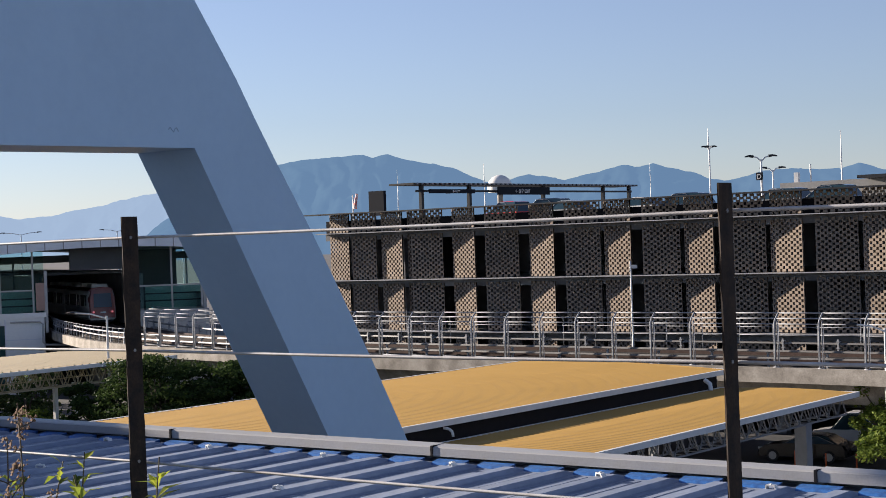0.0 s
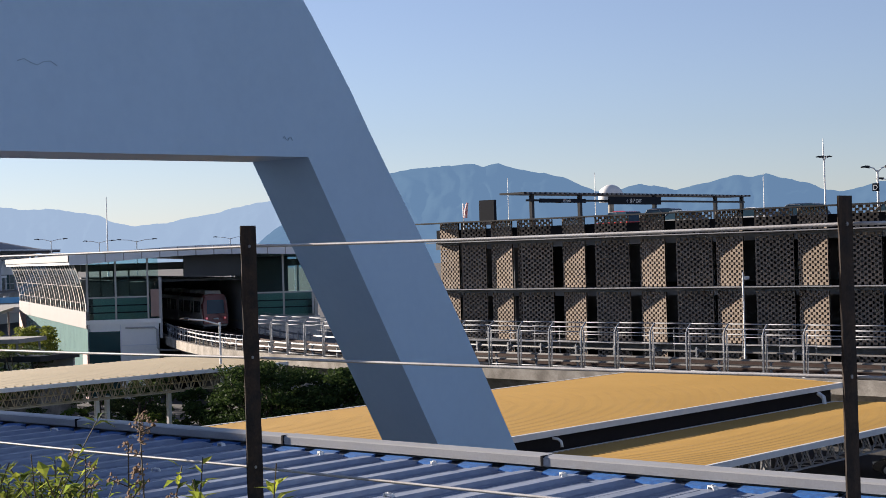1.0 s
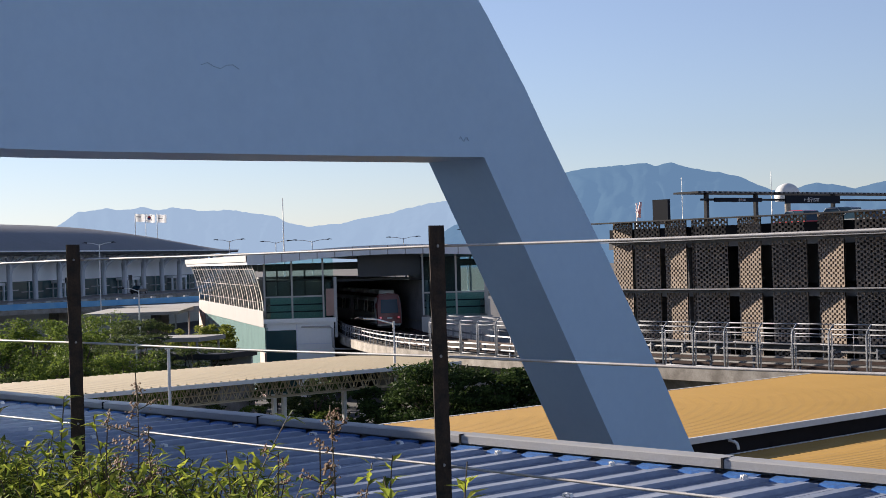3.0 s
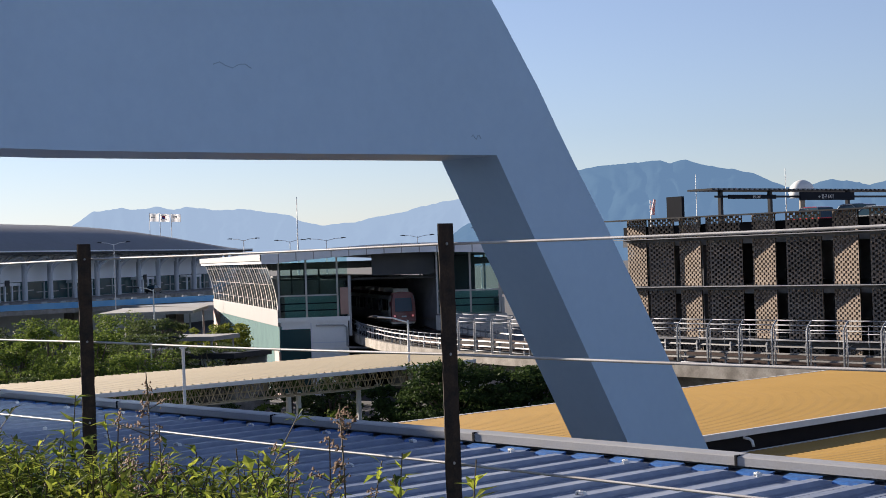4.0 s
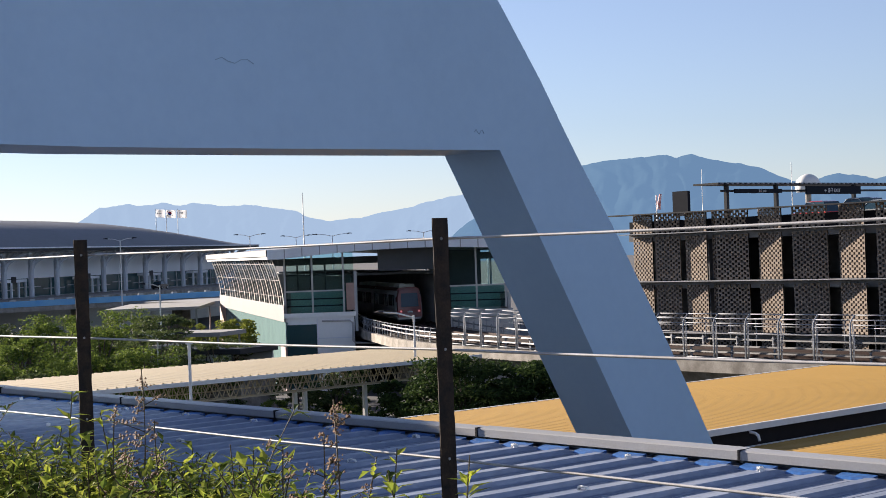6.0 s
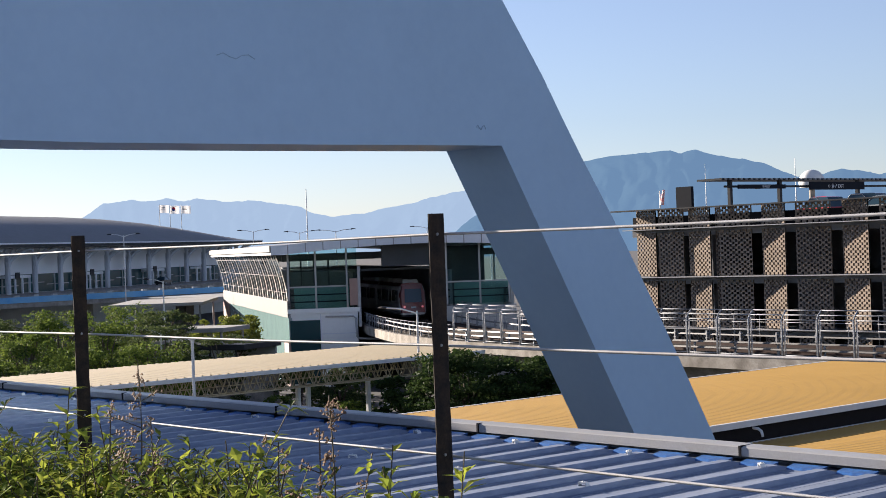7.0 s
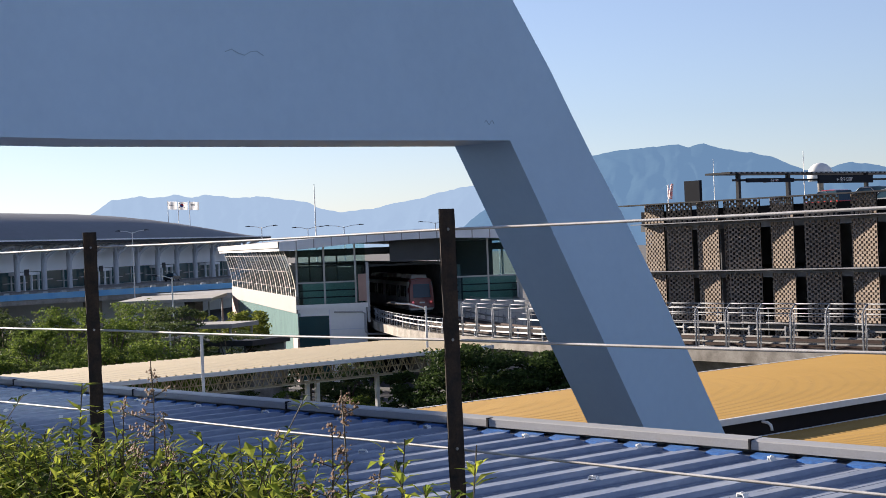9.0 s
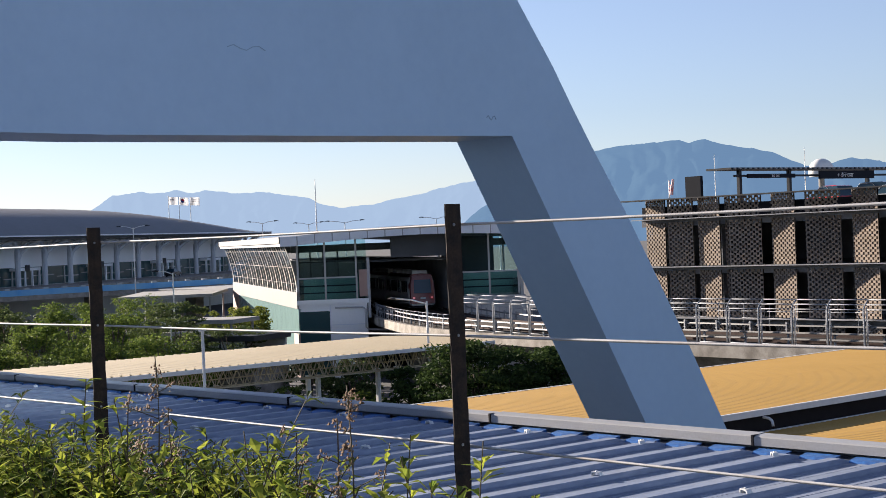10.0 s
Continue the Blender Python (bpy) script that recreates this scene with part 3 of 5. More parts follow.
s0_sta = next(s for p, s in dense if p.y > 117.5)
proto = {}
nb = int(s0_sta / FW)
for i in range(nb):
    s = s0_sta - (i + 1) * FW
    p, d, w = along(s + FW)
    ang = math.degrees(math.atan2(-d.y, -d.x))
    o = p + w * 0.05
    key = "fence_panel"
    m = pose(o.x, o.y, DECK, 0, 0, ang)
    if key not in proto:
        f = thing("guideway_fence", m, "galvanised tube fence bay with a bent top", "fence", "fence bays of the guideway")
        for nm, dd in (("post", bent_data), ("panel_frame", fr_data), ("top_rail", tr_data)):
            part(nm, dd, None, f)
        proto[key] = f
    else:
        copy_thing(proto[key], m)
for i in range(int(S_END / FW)):
    s = i * FW
    p, d, w = along(s)
    ang = math.degrees(math.atan2(d.y, d.x))
    o = p + w * 8.85
    if o.y > 150:
        break
    m = pose(o.x, o.y, DECK, 0, 0, ang)
    if "far" not in proto:
        f = thing("guideway_railing", m, "galvanised tube railing on the far edge", "railing", "far railing bays of the guideway")
        part("post", stake_data, None, f)
        for z in (0.5, 0.95, 1.4, 1.9):
            part("rail", rail_data, None, f).location = (0, 0, z)
        proto["far"] = f
    else:
        copy_thing(proto["far"], m)
hand_data = Mesh().tube([(0, 0, 0), (1.25, 0, 0)], 0.022, 6).data("rail", GALV, True)
short_data = Mesh().tube([(0, 0, 0), (0, 0, 1.15)], 0.025, 6).data("post", GALV, True)
s = s0_sta
while True:
    p, d, w = along(s)
    if p.y > 147:
        break
    m = pose(p.x + w.x * 0.05, p.y + w.y * 0.05, DECK, 0, 0, math.degrees(math.atan2(d.y, d.x)))
    if "low" not in proto:
        f = thing("station_railing", m, "pale steel hand railing of the guideway", "railing", "railing bays by the station")
        part("post", short_data, None, f)
        for z in (0.55, 1.15):
            part("rail", hand_data, None, f).location = (0, 0, z)
        proto["low"] = f
    else:
        copy_thing(proto["low"], m)
    s += 1.25

# ---- two-car train standing in the station mouth ----
TRAIN_RED = material("train_red", (0.24, 0.04, 0.032), 0.35, vary=0.08, scale=1.0, coat=0.3)
TRAIN_ORANGE = material("train_orange", (0.62, 0.19, 0.08), 0.35, vary=0.08, scale=1.0, coat=0.3)
TINT = material("tinted_window", (0.02, 0.045, 0.06), 0.08, vary=0.05)
TAIL = bpy.data.materials.new("tail_light")
TAIL.use_nodes = True
TAIL.node_tree.nodes["Principled BSDF"].inputs["Emission Color"].default_value = (1, 0.05, 0.03, 1)
TAIL.node_tree.nodes["Principled BSDF"].inputs["Emission Strength"].default_value = 0.15


def train_car(m, lead):
    """One car, x forward from its end, 13 m long, 2.65 m wide; lead: its x=0 end carries the cab."""
    car = thing("train_car", m, "white light-rail car with red end and dark windows", "train car", "cars of the train")
    L, W = 13.2, 1.32
    prof = [(-W, 0.55), (-W - 0.02, 1.4), (-W + 0.04, 2.6), (-W + 0.16, 3.05), (-W + 0.45, 3.32), (0, 3.42), (W - 0.45, 3.32), (W - 0.16, 3.05), (W - 0.04, 2.6), (W + 0.02, 1.4), (W, 0.55), (W - 0.2, 0.35), (-W + 0.2, 0.35)]
    body = Mesh()
    rings = [(0.35 if lead else 0.0, 0.94), (0.75 if lead else 0.1, 1.0), (L - 0.1, 1.0), (L, 0.97)]
    for x, k in rings:
        body.v += [(x + (0.35 * max(0, z - 1.6) / 1.8 if lead and x < 1 else 0), y * k, z * (0.5 + 0.5 * k)) for y, z in prof]
    nn = len(prof)
    body.f += [(i * nn + k, i * nn + (k + 1) % nn, (i + 1) * nn + (k + 1) % nn, (i + 1) * nn + k) for i in range(3) for k in range(nn)]
    body.f += [tuple(range(nn))[::-1], tuple(3 * nn + k for k in range(nn))]
    part("body", body, TRAIN_WHITE, car)
    part("roof_band", Mesh().extrude([(-W + 0.13, 3.12), (-W + 0.42, 3.36), (0, 3.45), (W - 0.42, 3.36), (W - 0.13, 3.12)], "x", 0.7, L - 0.05), TRAIN_RED, car, "red painted roof edge")
    part("underframe", Mesh().box(0.9, L - 0.5, -1.1, 1.1, 0.12, 0.45), GUN, car)
    for x0, x1 in ((1.4, 4.0), (6.4, 6.9), (9.5, 12.3)):
        part("roof_unit", Mesh().extrude([(-0.8, 3.40), (-0.7, 3.72), (0.7, 3.72), (0.8, 3.40)], "x", x0, x1), WHITE_STEEL, car, "pale roof equipment box")
    for side in (-1, 1):
        y0, y1 = sorted((side * (W - 0.06), side * (W + 0.012)))
        for x0, x1 in ((1.3, 1.95), (2.3, 4.3), (6.9, 10.2), (12.2, 12.9)):
            part("window", Mesh().box(x0, x1, y0, y1, 1.65, 2.72), TINT, car, "dark tinted window")
        for x0 in (4.7, 10.5):
            door = part("door", Mesh().box(x0, x0 + 1.5, y0 - 0.002 * (side < 0), y1 + 0.002 * (side > 0), 0.62, 2.95), WHITE_STEEL, car)
            for k in (0.12, 0.83):
                part("door_window", Mesh().box(x0 + k, x0 + k + 0.55, y0 - 0.008, y1 + 0.008, 1.55, 2.75), TINT, door, "dark tinted door glass")
    for x in (2.6, 10.6):
        for side in (-1, 1):
            part("wheel", Mesh().tube([(x, side * 0.75, 0.42), (x, side * 1.0, 0.42)], 0.42, 14), GUN, car)
    if lead:
        cab = Mesh()
        ring = [(-1.22, 0.55), (-1.24, 2.4), (-1.0, 3.18), (0, 3.36), (1.0, 3.18), (1.24, 2.4), (1.22, 0.55)]
        for x, k in ((0.05, 0.93), (0.55, 1.03)):
            cab.v += [(x + 0.32 * max(0, z - 1.6) / 1.8, y * k, z if z < 3 else z + 0.02) for y, z in ring]
        cab.f += [(k, (k + 1) % 7, 7 + (k + 1) % 7, 7 + k) for k in range(7)] + [tuple(range(7))[::-1], tuple(range(7, 14))]
        part("cab_end", cab, TRAIN_RED, car, "dark red cab end")
        part("windscreen", Mesh().hexa([(0.01, -0.85, 1.55), (0.2, -0.85, 1.55), (0.2, 0.85, 1.55), (0.01, 0.85, 1.55)], [(0.24, -0.80, 2.85), (0.45, -0.80, 2.85), (0.45, 0.80, 2.85), (0.24, 0.80, 2.85)]), TINT, car, "large dark windscreen")
        for side in (-1, 1):
            part("tail_light", Mesh().tube([(0.02, side * 0.88, 1.12), (0.10, side * 0.88, 1.12)], 0.11, 10), TAIL, car, "glowing red tail light")
        part("number_bar", Mesh().box(0.02, 0.1, -0.25, 0.25, 1.0, 1.14), WHITE_STEEL, car)
    else:
        part("gangway", Mesh().box(-0.5, 0.05, -0.9, 0.9, 0.6, 3.0), GUN, car, "black bellows gangway")
    return car


train_turn = math.degrees(math.atan2(26, -10.9))
for k in range(2):
    train_car(pose(-32.3, 152, DECK + 0.24, 0, 0, train_turn) @ Matrix.Translation((13.7 * k, 0, 0)), k == 0)

# ---- multi-storey car park behind the guideway ----
FACE = 88.0
SLAB = material("slab_edge", (0.27, 0.275, 0.29), 0.9, spec=0.1, vary=0.25, scale=0.7)
PLATE = material("slab_cap", (0.36, 0.36, 0.37), 0.6, vary=0.2, scale=1.0)
park = thing("car_park", FR, "dark car park with perforated tan brick screens", "building")
Q_END = 80.4
levels = (2.55, 6.2, 9.85, 13.3)
for z in levels:
    part("floor_slab", Mesh().box(FACE + 0.75, 138, -30, Q_END, z - 0.55, z - 0.05), SLAB, park)
    part("slab_cap", Mesh().box(FACE - 0.25, FACE + 0.76, -30, Q_END + 0.1, z - 0.05, z + 0.01), PLATE, park, "pale slab edge strip")
part("back_wall", Mesh().box(138, 138.4, -30, Q_END, 0, 13.3), SLAB, park)
part("core", Mesh().box(104, 112, 30, 79, 0, 13.2), SLAB, park)
part("core", Mesh().box(100, 116, -30, 26, 0, 13.2), SLAB, park)
part("side_wall", Mesh().box(FACE + 2.5, 138, Q_END - 0.4, Q_END, 0, 13.2), SLAB, park)
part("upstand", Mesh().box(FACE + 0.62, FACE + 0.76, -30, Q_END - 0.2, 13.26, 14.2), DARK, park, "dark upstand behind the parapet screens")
part("parapet_cap", Mesh().box(FACE - 0.55, FACE + 0.5, -30, Q_END + 1.0, 14.66, 14.75), GUN, park, "dark steel coping")
for q in [Q_END - 0.6 - 5.9 * i for i in range(19)]:
    for pp in (FACE + 1.6, FACE + 9.5, FACE + 18):
        part("column", Mesh().box(pp, pp + 0.6, q - 0.3, q + 0.3, 0, 13.3), SLAB, park)


def screen(width, height):
    """A panel of hollow screen bricks laid with gaps, in courses that alternate."""
    m = Mesh()
    course, pitch = 0.165, 0.44
    rows = int(height / course)
    for r in range(rows):
        x = -pitch * 0.5 * (r % 2)
        z = r * course
        while x < width:
            a, b = max(0.0, x), min(width, x + pitch * 0.60)
            if b - a > 0.04:
                m.box(a, b, 0.0, 0.11, z + 0.004, z + course - 0.004)
            x += pitch
    for a in (0.0, width - 0.05):
        m.box(a, a + 0.05, 0.02, 0.11, 0, rows * course)
    return m


SUNNY, SHADED, SHORT, SLIVER = 2.42, 2.52, 2.1, 0.45
bands = [(13.34, 1.33), (9.9, 3.15), (6.26, 3.32), (2.6, 3.3)]
BRICK_B = material("screen_block_side", (0.285, 0.232, 0.184), 0.85, vary=0.25, scale=1.2, fine=20, random_tint=0.12, spec=0.1)
data = {}
for bi, (z, h) in enumerate(bands):
    for w in (SUNNY, SHADED, SHORT, SLIVER):
        data[bi, w] = screen(w, h).data("brick_screen", BRICK_B)


def put(bi, q_right, w, near_left, near_right):
    """A screen whose right and left edges stand back from the slab's edge by those depths."""
    z = bands[bi][0]
    ob = part("brick_screen", data[bi, w], None, park, "tan hollow brick screen")
    # the mesh's x runs to the left along the face, its y into the building
    ang = math.asin((near_left - near_right) / w)
    ob.matrix_basis = Matrix.Translation((FACE + 0.02 + near_right, q_right, z)) @ Matrix.Rotation(math.pi / 2 - ang, 4, "Z") @ Matrix.Diagonal((1, -1, 1, 1))


# folded bays: the sunny leaf stands back at its left, the shaded leaf at its right
bays = [66.12, 59.6] + [53.7 - 5.9 * i for i in range(11)]
for bi in range(4):
    for q in bays:
        put(bi, q, SUNNY, 0.60, 0.0)
        put(bi, q - 0.72 - SHADED, SHADED, 0.20, 0.62)
    put(bi, 69.35, SHADED, 0.20, 0.62)
    put(bi, 72.0, SLIVER, 0.55, 0.5)
    put(bi, 72.52, SUNNY, 0.55, 0.0)
    put(bi, 75.35, SHORT, 0.20, 0.5)
    put(bi, 77.52, SUNNY, 0.60, 0.0)
ROOF_Z = 13.3

# exit canopy on the roof deck
exit_roof = thing("exit_canopy", FR, "thin dark steel canopy with exit signs on posts", "canopy")
EQ, EP0, EP1 = 73.5, 91.2, 121.5
part("roof_plate", Mesh().box(EP0 - 0.8, EP1, EQ - 0.3, EQ + 2.0, 16.62, 16.76), GUN, exit_roof)
for i in range(52):
    x = EP0 - 0.6 + i * 0.59
    part("roof_rib", Mesh().box(x, x + 0.2, EQ - 0.45, EQ - 0.30, 16.64, 16.74), STEEL, exit_roof)
part("edge_beam", Mesh().box(EP0, EP1 - 0.5, EQ, EQ + 0.2, 16.1, 16.25), GUN, exit_roof)
for x in (EP0 + 0.6, 97.6, 107.5, 116.5, EP1 - 0.8):
    for y in (EQ,):
        part("post", Mesh().box(x - 0.14, x + 0.14, y, y + 0.25, ROOF_Z, 16.62), GUN, exit_roof)
WHITE_TEXT = material("sign_white", (0.62, 0.62, 0.62), 0.6, vary=0.03)
SIGN = material("sign_dark", (0.012, 0.015, 0.022), 0.7, vary=0.1, spec=0.08)


def sign(x0, x1, z0, z1, words, size, x_text):
    s = thing("exit_sign", FR, "dark blue exit sign board with white lettering", "sign", "exit signs")
    part("board", Mesh().box(x0, x1, EQ - 0.60, EQ - 0.48, z0, z1), SIGN, s)
    part("bracket", Mesh().box((x0 + x1) / 2 - 0.1, (x0 + x1) / 2 + 0.1, EQ - 0.48, EQ + 0.02, z1 - 0.3, z1 - 0.15), GUN, s)
    tx = bpy.data.curves.new("lettering", "FONT")
    tx.body, tx.size, tx.extrude = words, size, 0.01
    tx.materials.append(WHITE_TEXT)
    ob = new("lettering", tx)
    ob.parent = s
    ob.matrix_basis = Matrix.Translation((x_text, EQ - 0.615, z0 + (z1 - z0) * 0.24)) @ Matrix(((1, 0, 0, 0), (0, 0, -1, 0), (0, 1, 0, 0), (0, 0, 0, 1)))


sign(100.4, 107.4, 15.88, 16.48, "\u2190 \ucd9c\uad6c EXIT", 0.38, 102.6)
sign(91.9, 97.4, 15.98, 16.28, "\ucd9c\uad6c EXIT", 0.22, 94.6)

billboard = thing("roof_board", FR, "plain dark board standing on the car park roof", "sign board")
part("board", Mesh().box(94.6, 94.9, 79.6, 81.1, 14.6, 16.5), SIGN, billboard)
for q in (79.9, 80.8):
    part("post", Mesh().box(94.9, 95.0, q - 0.06, q + 0.06, ROOF_Z, 16.3), GUN, billboard)
sock = thing("furled_flag", FR, "furled red and white flag on a short pole", "flag")
part("pole", Mesh().tube([(94, 82.2, ROOF_Z), (94, 82.2, 16.3)], 0.05, 6), WHITE_STEEL, sock)
fl = Mesh().tube([(94, 82.0, 15.2), (94, 81.9, 15.8), (94, 81.75, 16.35)], 0.16, 7, 0.10)
part("cloth", fl, material("flag_cloth", (0.75, 0.68, 0.66), 0.8, vary=0.3, scale=5, second=(0.6, 0.12, 0.1)), sock)
tower = thing("radar_dome", Matrix.Translation((6.2, 170.0, 0)), "white radar dome on a concrete tower", "dome")
part("tower", Mesh().tube([(0, 0, 0), (0, 0, 17.4)], 0.3, 12), CONCRETE, tower)
dm = Mesh()
for i in range(9):
    for k in range(24):
        an, el = k * 0.2618, radians(-25 + 14.375 * i)
        dm.v.append((1.33 * math.cos(an) * math.cos(el), 1.33 * math.sin(an) * math.cos(el), 17.9 + 1.3 * math.sin(el)))
dm.f = [(i * 24 + k, i * 24 + (k + 1) % 24, (i + 1) * 24 + (k + 1) % 24, (i + 1) * 24 + k) for i in range(8) for k in range(24)]
part("dome", dm, WHITE_STEEL, tower, "white segmented dome shell", True)


# ---- vehicles ----
RUBBER = material("tyre", (0.02, 0.02, 0.02), 0.8)
RIM = material("rim", (0.45, 0.45, 0.46), 0.35, metal=0.7)
LAMP = material("headlight", (0.7, 0.7, 0.7), 0.15)


def car(m, paint, label, length=4.8, height=1.46, boxy=0.0):
    """A parked car, nose along +x, wheels on z = 0."""
    c = thing("car", m, label, "car", "parked cars")
    L, W, H = length / 2, 0.92, height
    side = [(-L, 0.35), (-L, 0.75), (-L + 0.15, 0.98), (-L + 0.5 - 0.3 * boxy, 1.03), (L - 1.55 + 0.2 * boxy, 1.0), (L - 0.45, 0.86), (L - 0.08, 0.68), (L, 0.45), (L - 0.1, 0.28), (-L + 0.15, 0.28)]
    body = Mesh()
    for y, k in ((-W, 0.96), (-W + 0.1, 1.0), (W - 0.1, 1.0), (W, 0.96)):
        body.v += [(x * k, y, z) for x, z in side]
    n = len(side)
    body.f += [(i * n + k, i * n + (k + 1) % n, (i + 1) * n + (k + 1) % n, (i + 1) * n + k) for i in range(3) for k in range(n)]
    body.f += [tuple(range(n)), tuple(3 * n + k for k in range(n))]
    part("body", body, paint, c)
    cab = [(-L + 0.45 - 0.25 * boxy, 1.0), (-L + 1.15 - 0.55 * boxy, H - 0.04), (-L + 1.9, H), (L - 2.35, H - 0.02), (L - 1.45, 0.98)]
    gl = Mesh()
    for y, in_ in ((-W + 0.06, 0), (W - 0.06, 0)):
        gl.v += [(x, y * (0.80 if z > 1.1 else 1.0), z) for x, z in cab]
    gl.f += [(k, (k + 1) % 5, 5 + (k + 1) % 5, 5 + k) for k in range(5)] + [(0, 1, 2, 3, 4), (9, 8, 7, 6, 5)]
    part("glasshouse", gl, TINT, c, "dark glass cabin")
    part("roof", Mesh().hexa([(-L + 1.1 - 0.5 * boxy, -0.68, H - 0.05), (L - 2.25, -0.68, H - 0.05), (L - 2.25, 0.68, H - 0.05), (-L + 1.1 - 0.5 * boxy, 0.68, H - 0.05)],
                             [(-L + 1.5 - 0.6 * boxy, -0.6, H + 0.02), (L - 2.5, -0.6, H + 0.02), (L - 2.5, 0.6, H + 0.02), (-L + 1.5 - 0.6 * boxy, 0.6, H + 0.02)]), paint, c)
    for s in (-1, 1):
        part("window_trim", Mesh().tube([(L - 1.6, s * 0.875, 1.02), (L - 2.3, s * 0.72, H - 0.06), (-L + 1.6, s * 0.72, H - 0.05), (-L + 0.7, s * 0.86, 1.06)], 0.018, 5), RIM, c, "bright window trim")
        part("headlight", Mesh().box(L - 0.5, L - 0.06, s * 0.75 - 0.13, s * 0.75 + 0.13, 0.62, 0.76), LAMP, c)
        for x in (-L + 0.95, L - 0.9):
            wh = part("wheel", Mesh().tube([(x, s * 0.74, 0.33), (x, s * 0.945, 0.33)], 0.335, 18), RUBBER, c)
            part("rim", Mesh().tube([(x, s * 0.93, 0.33), (x, s * 0.955, 0.33)], 0.22, 10), RIM, wh)
    return c


PAINT_BLACK = material("paint_black", (0.008, 0.008, 0.01), 0.15, vary=0.05, coat=0.6)
PAINT_WHITE = material("paint_white", (0.75, 0.75, 0.74), 0.25, vary=0.03, coat=0.6)
PAINT_RED = material("paint_red", (0.45, 0.02, 0.015), 0.25, vary=0.05, coat=0.6)
PAINT_BLUE = material("paint_blue", (0.03, 0.05, 0.10), 0.25, vary=0.05, coat=0.6)
PAINT_GREY = material("paint_grey", (0.25, 0.26, 0.27), 0.3, vary=0.05, coat=0.6)
car(pose(19.1, 86.4, 0, 0, 0, 148), PAINT_BLACK, "black saloon car parked beside the covered walk", 4.95, 1.45)
car(pose(25.1, 86.6, 0, 0, 0, 150), PAINT_WHITE, "white car parked behind the tree", 4.6, 1.6, 1)
car(pose(22.8, 91.5, 0, 0, 0, 150), PAINT_WHITE, "white van parked behind the black saloon", 4.9, 1.95, 1)
car(at(92.2, 66.4, ROOF_Z, 80), PAINT_RED, "red car parked on the roof deck", 4.5, 1.75, 1)
car(at(94.8, 65.0, ROOF_Z, 95), PAINT_BLUE, "dark blue car parked on the roof deck", 4.8, 1.9, 1)
car(at(91.3, 60.8, ROOF_Z, 85), PAINT_GREY, "silver grey car parked on the roof deck", 4.6, 1.6)
car(at(91.3, 55.2, ROOF_Z, 90), PAINT_WHITE, "white car parked on the roof deck", 4.6, 1.55)
car(at(92.0, 52.3, ROOF_Z, 92), PAINT_BLUE, "dark blue car parked on the roof deck", 4.8, 1.7, 1)
car(at(91.5, 45.2, ROOF_Z, 88), PAINT_GREY, "pale grey car parked on the roof deck", 4.8, 1.65, 1)
car(at(91.5, 42.0, ROOF_Z, 88), PAINT_BLACK, "dark car parked on the roof deck", 4.7, 1.7, 1)
ORANGE = material("orange_post", (0.65, 0.12, 0.03), 0.6, vary=0.15)
for k, (x, y) in enumerate(((18.0, 84.2), (19.3, 82.9), (20.7, 82.2), (22.9, 80.6))):
    b = thing("bollard", pose(x, y, 0.0), "orange flexible bollard with a dark foot", "bollard", "orange bollards")
    part("post", Mesh().tube([(0, 0, 0.05), (0, 0, 0.85)], 0.05, 8, 0.04), ORANGE, b)
    part("foot", Mesh().tube([(0, 0, 0), (0, 0, 0.06)], 0.14, 10), ORANGE, b)

# ---- plant room on the car park roof ----
hut = thing("rooftop_hut", FR, "pale concrete roof hut with a dark flat roof", "building")
part("body", Mesh().box(97, 103, 36, 47.6, ROOF_Z, 15.45), PAVING, hut)
part("roof", Mesh().box(95.5, 104, 33, 41.6, 15.45, 15.65), GUN, hut)
part("vent", Mesh().box(97.2, 97.5, 46.4, 46.7, 15.45, 16.1), WHITE_STEEL, hut)
part("vent", Mesh().tube([(97.4, 45.6, 15.4), (97.4, 45.6, 16.6)], 0.05, 6), WHITE_STEEL, hut)


# ---- poles and lamps ----
def mast(x, y, z0, z1, label, r=0.07):
    m = thing("mast", pose(x, y, z0), label, "mast", "thin masts")
    part("pole", Mesh().tube([(0, 0, 0), (0, 0, (z1 - z0) * 0.6), (0, 0, z1 - z0)], r, 6, r * 0.35), WHITE_STEEL, m)


def street_lamp(m, height, arms, reach, label, head=0.5):
    """A tapered pole; arms are headings in degrees of the heads."""
    s = thing("street_lamp", m, label, "street lamp", "street lamps")
    part("pole", Mesh().tube([(0, 0, 0), (0, 0, height * 0.5), (0, 0, height)], 0.11, 8, 0.065), WHITE_STEEL, s)
    part("base_plate", Mesh().box(-0.2, 0.2, -0.2, 0.2, 0, 0.06), STEEL, s)
    for a in arms:
        c, d = math.cos(radians(a)), math.sin(radians(a))
        arm = part("arm", Mesh().tube([(0, 0, height - 0.15), (c * reach * 0.5, d * reach * 0.5, height + 0.12), (c * reach, d * reach, height + 0.2)], 0.05, 6), WHITE_STEEL, s)
        part("lamp_head", Mesh().tube([(c * reach, d * reach, height + 0.2), (c * (reach + head * 0.5), d * (reach + head * 0.5), height + 0.24), (c * (reach + head), d * (reach + head), height + 0.2)], 0.11, 6, 0.05), GUN, arm)
    return s


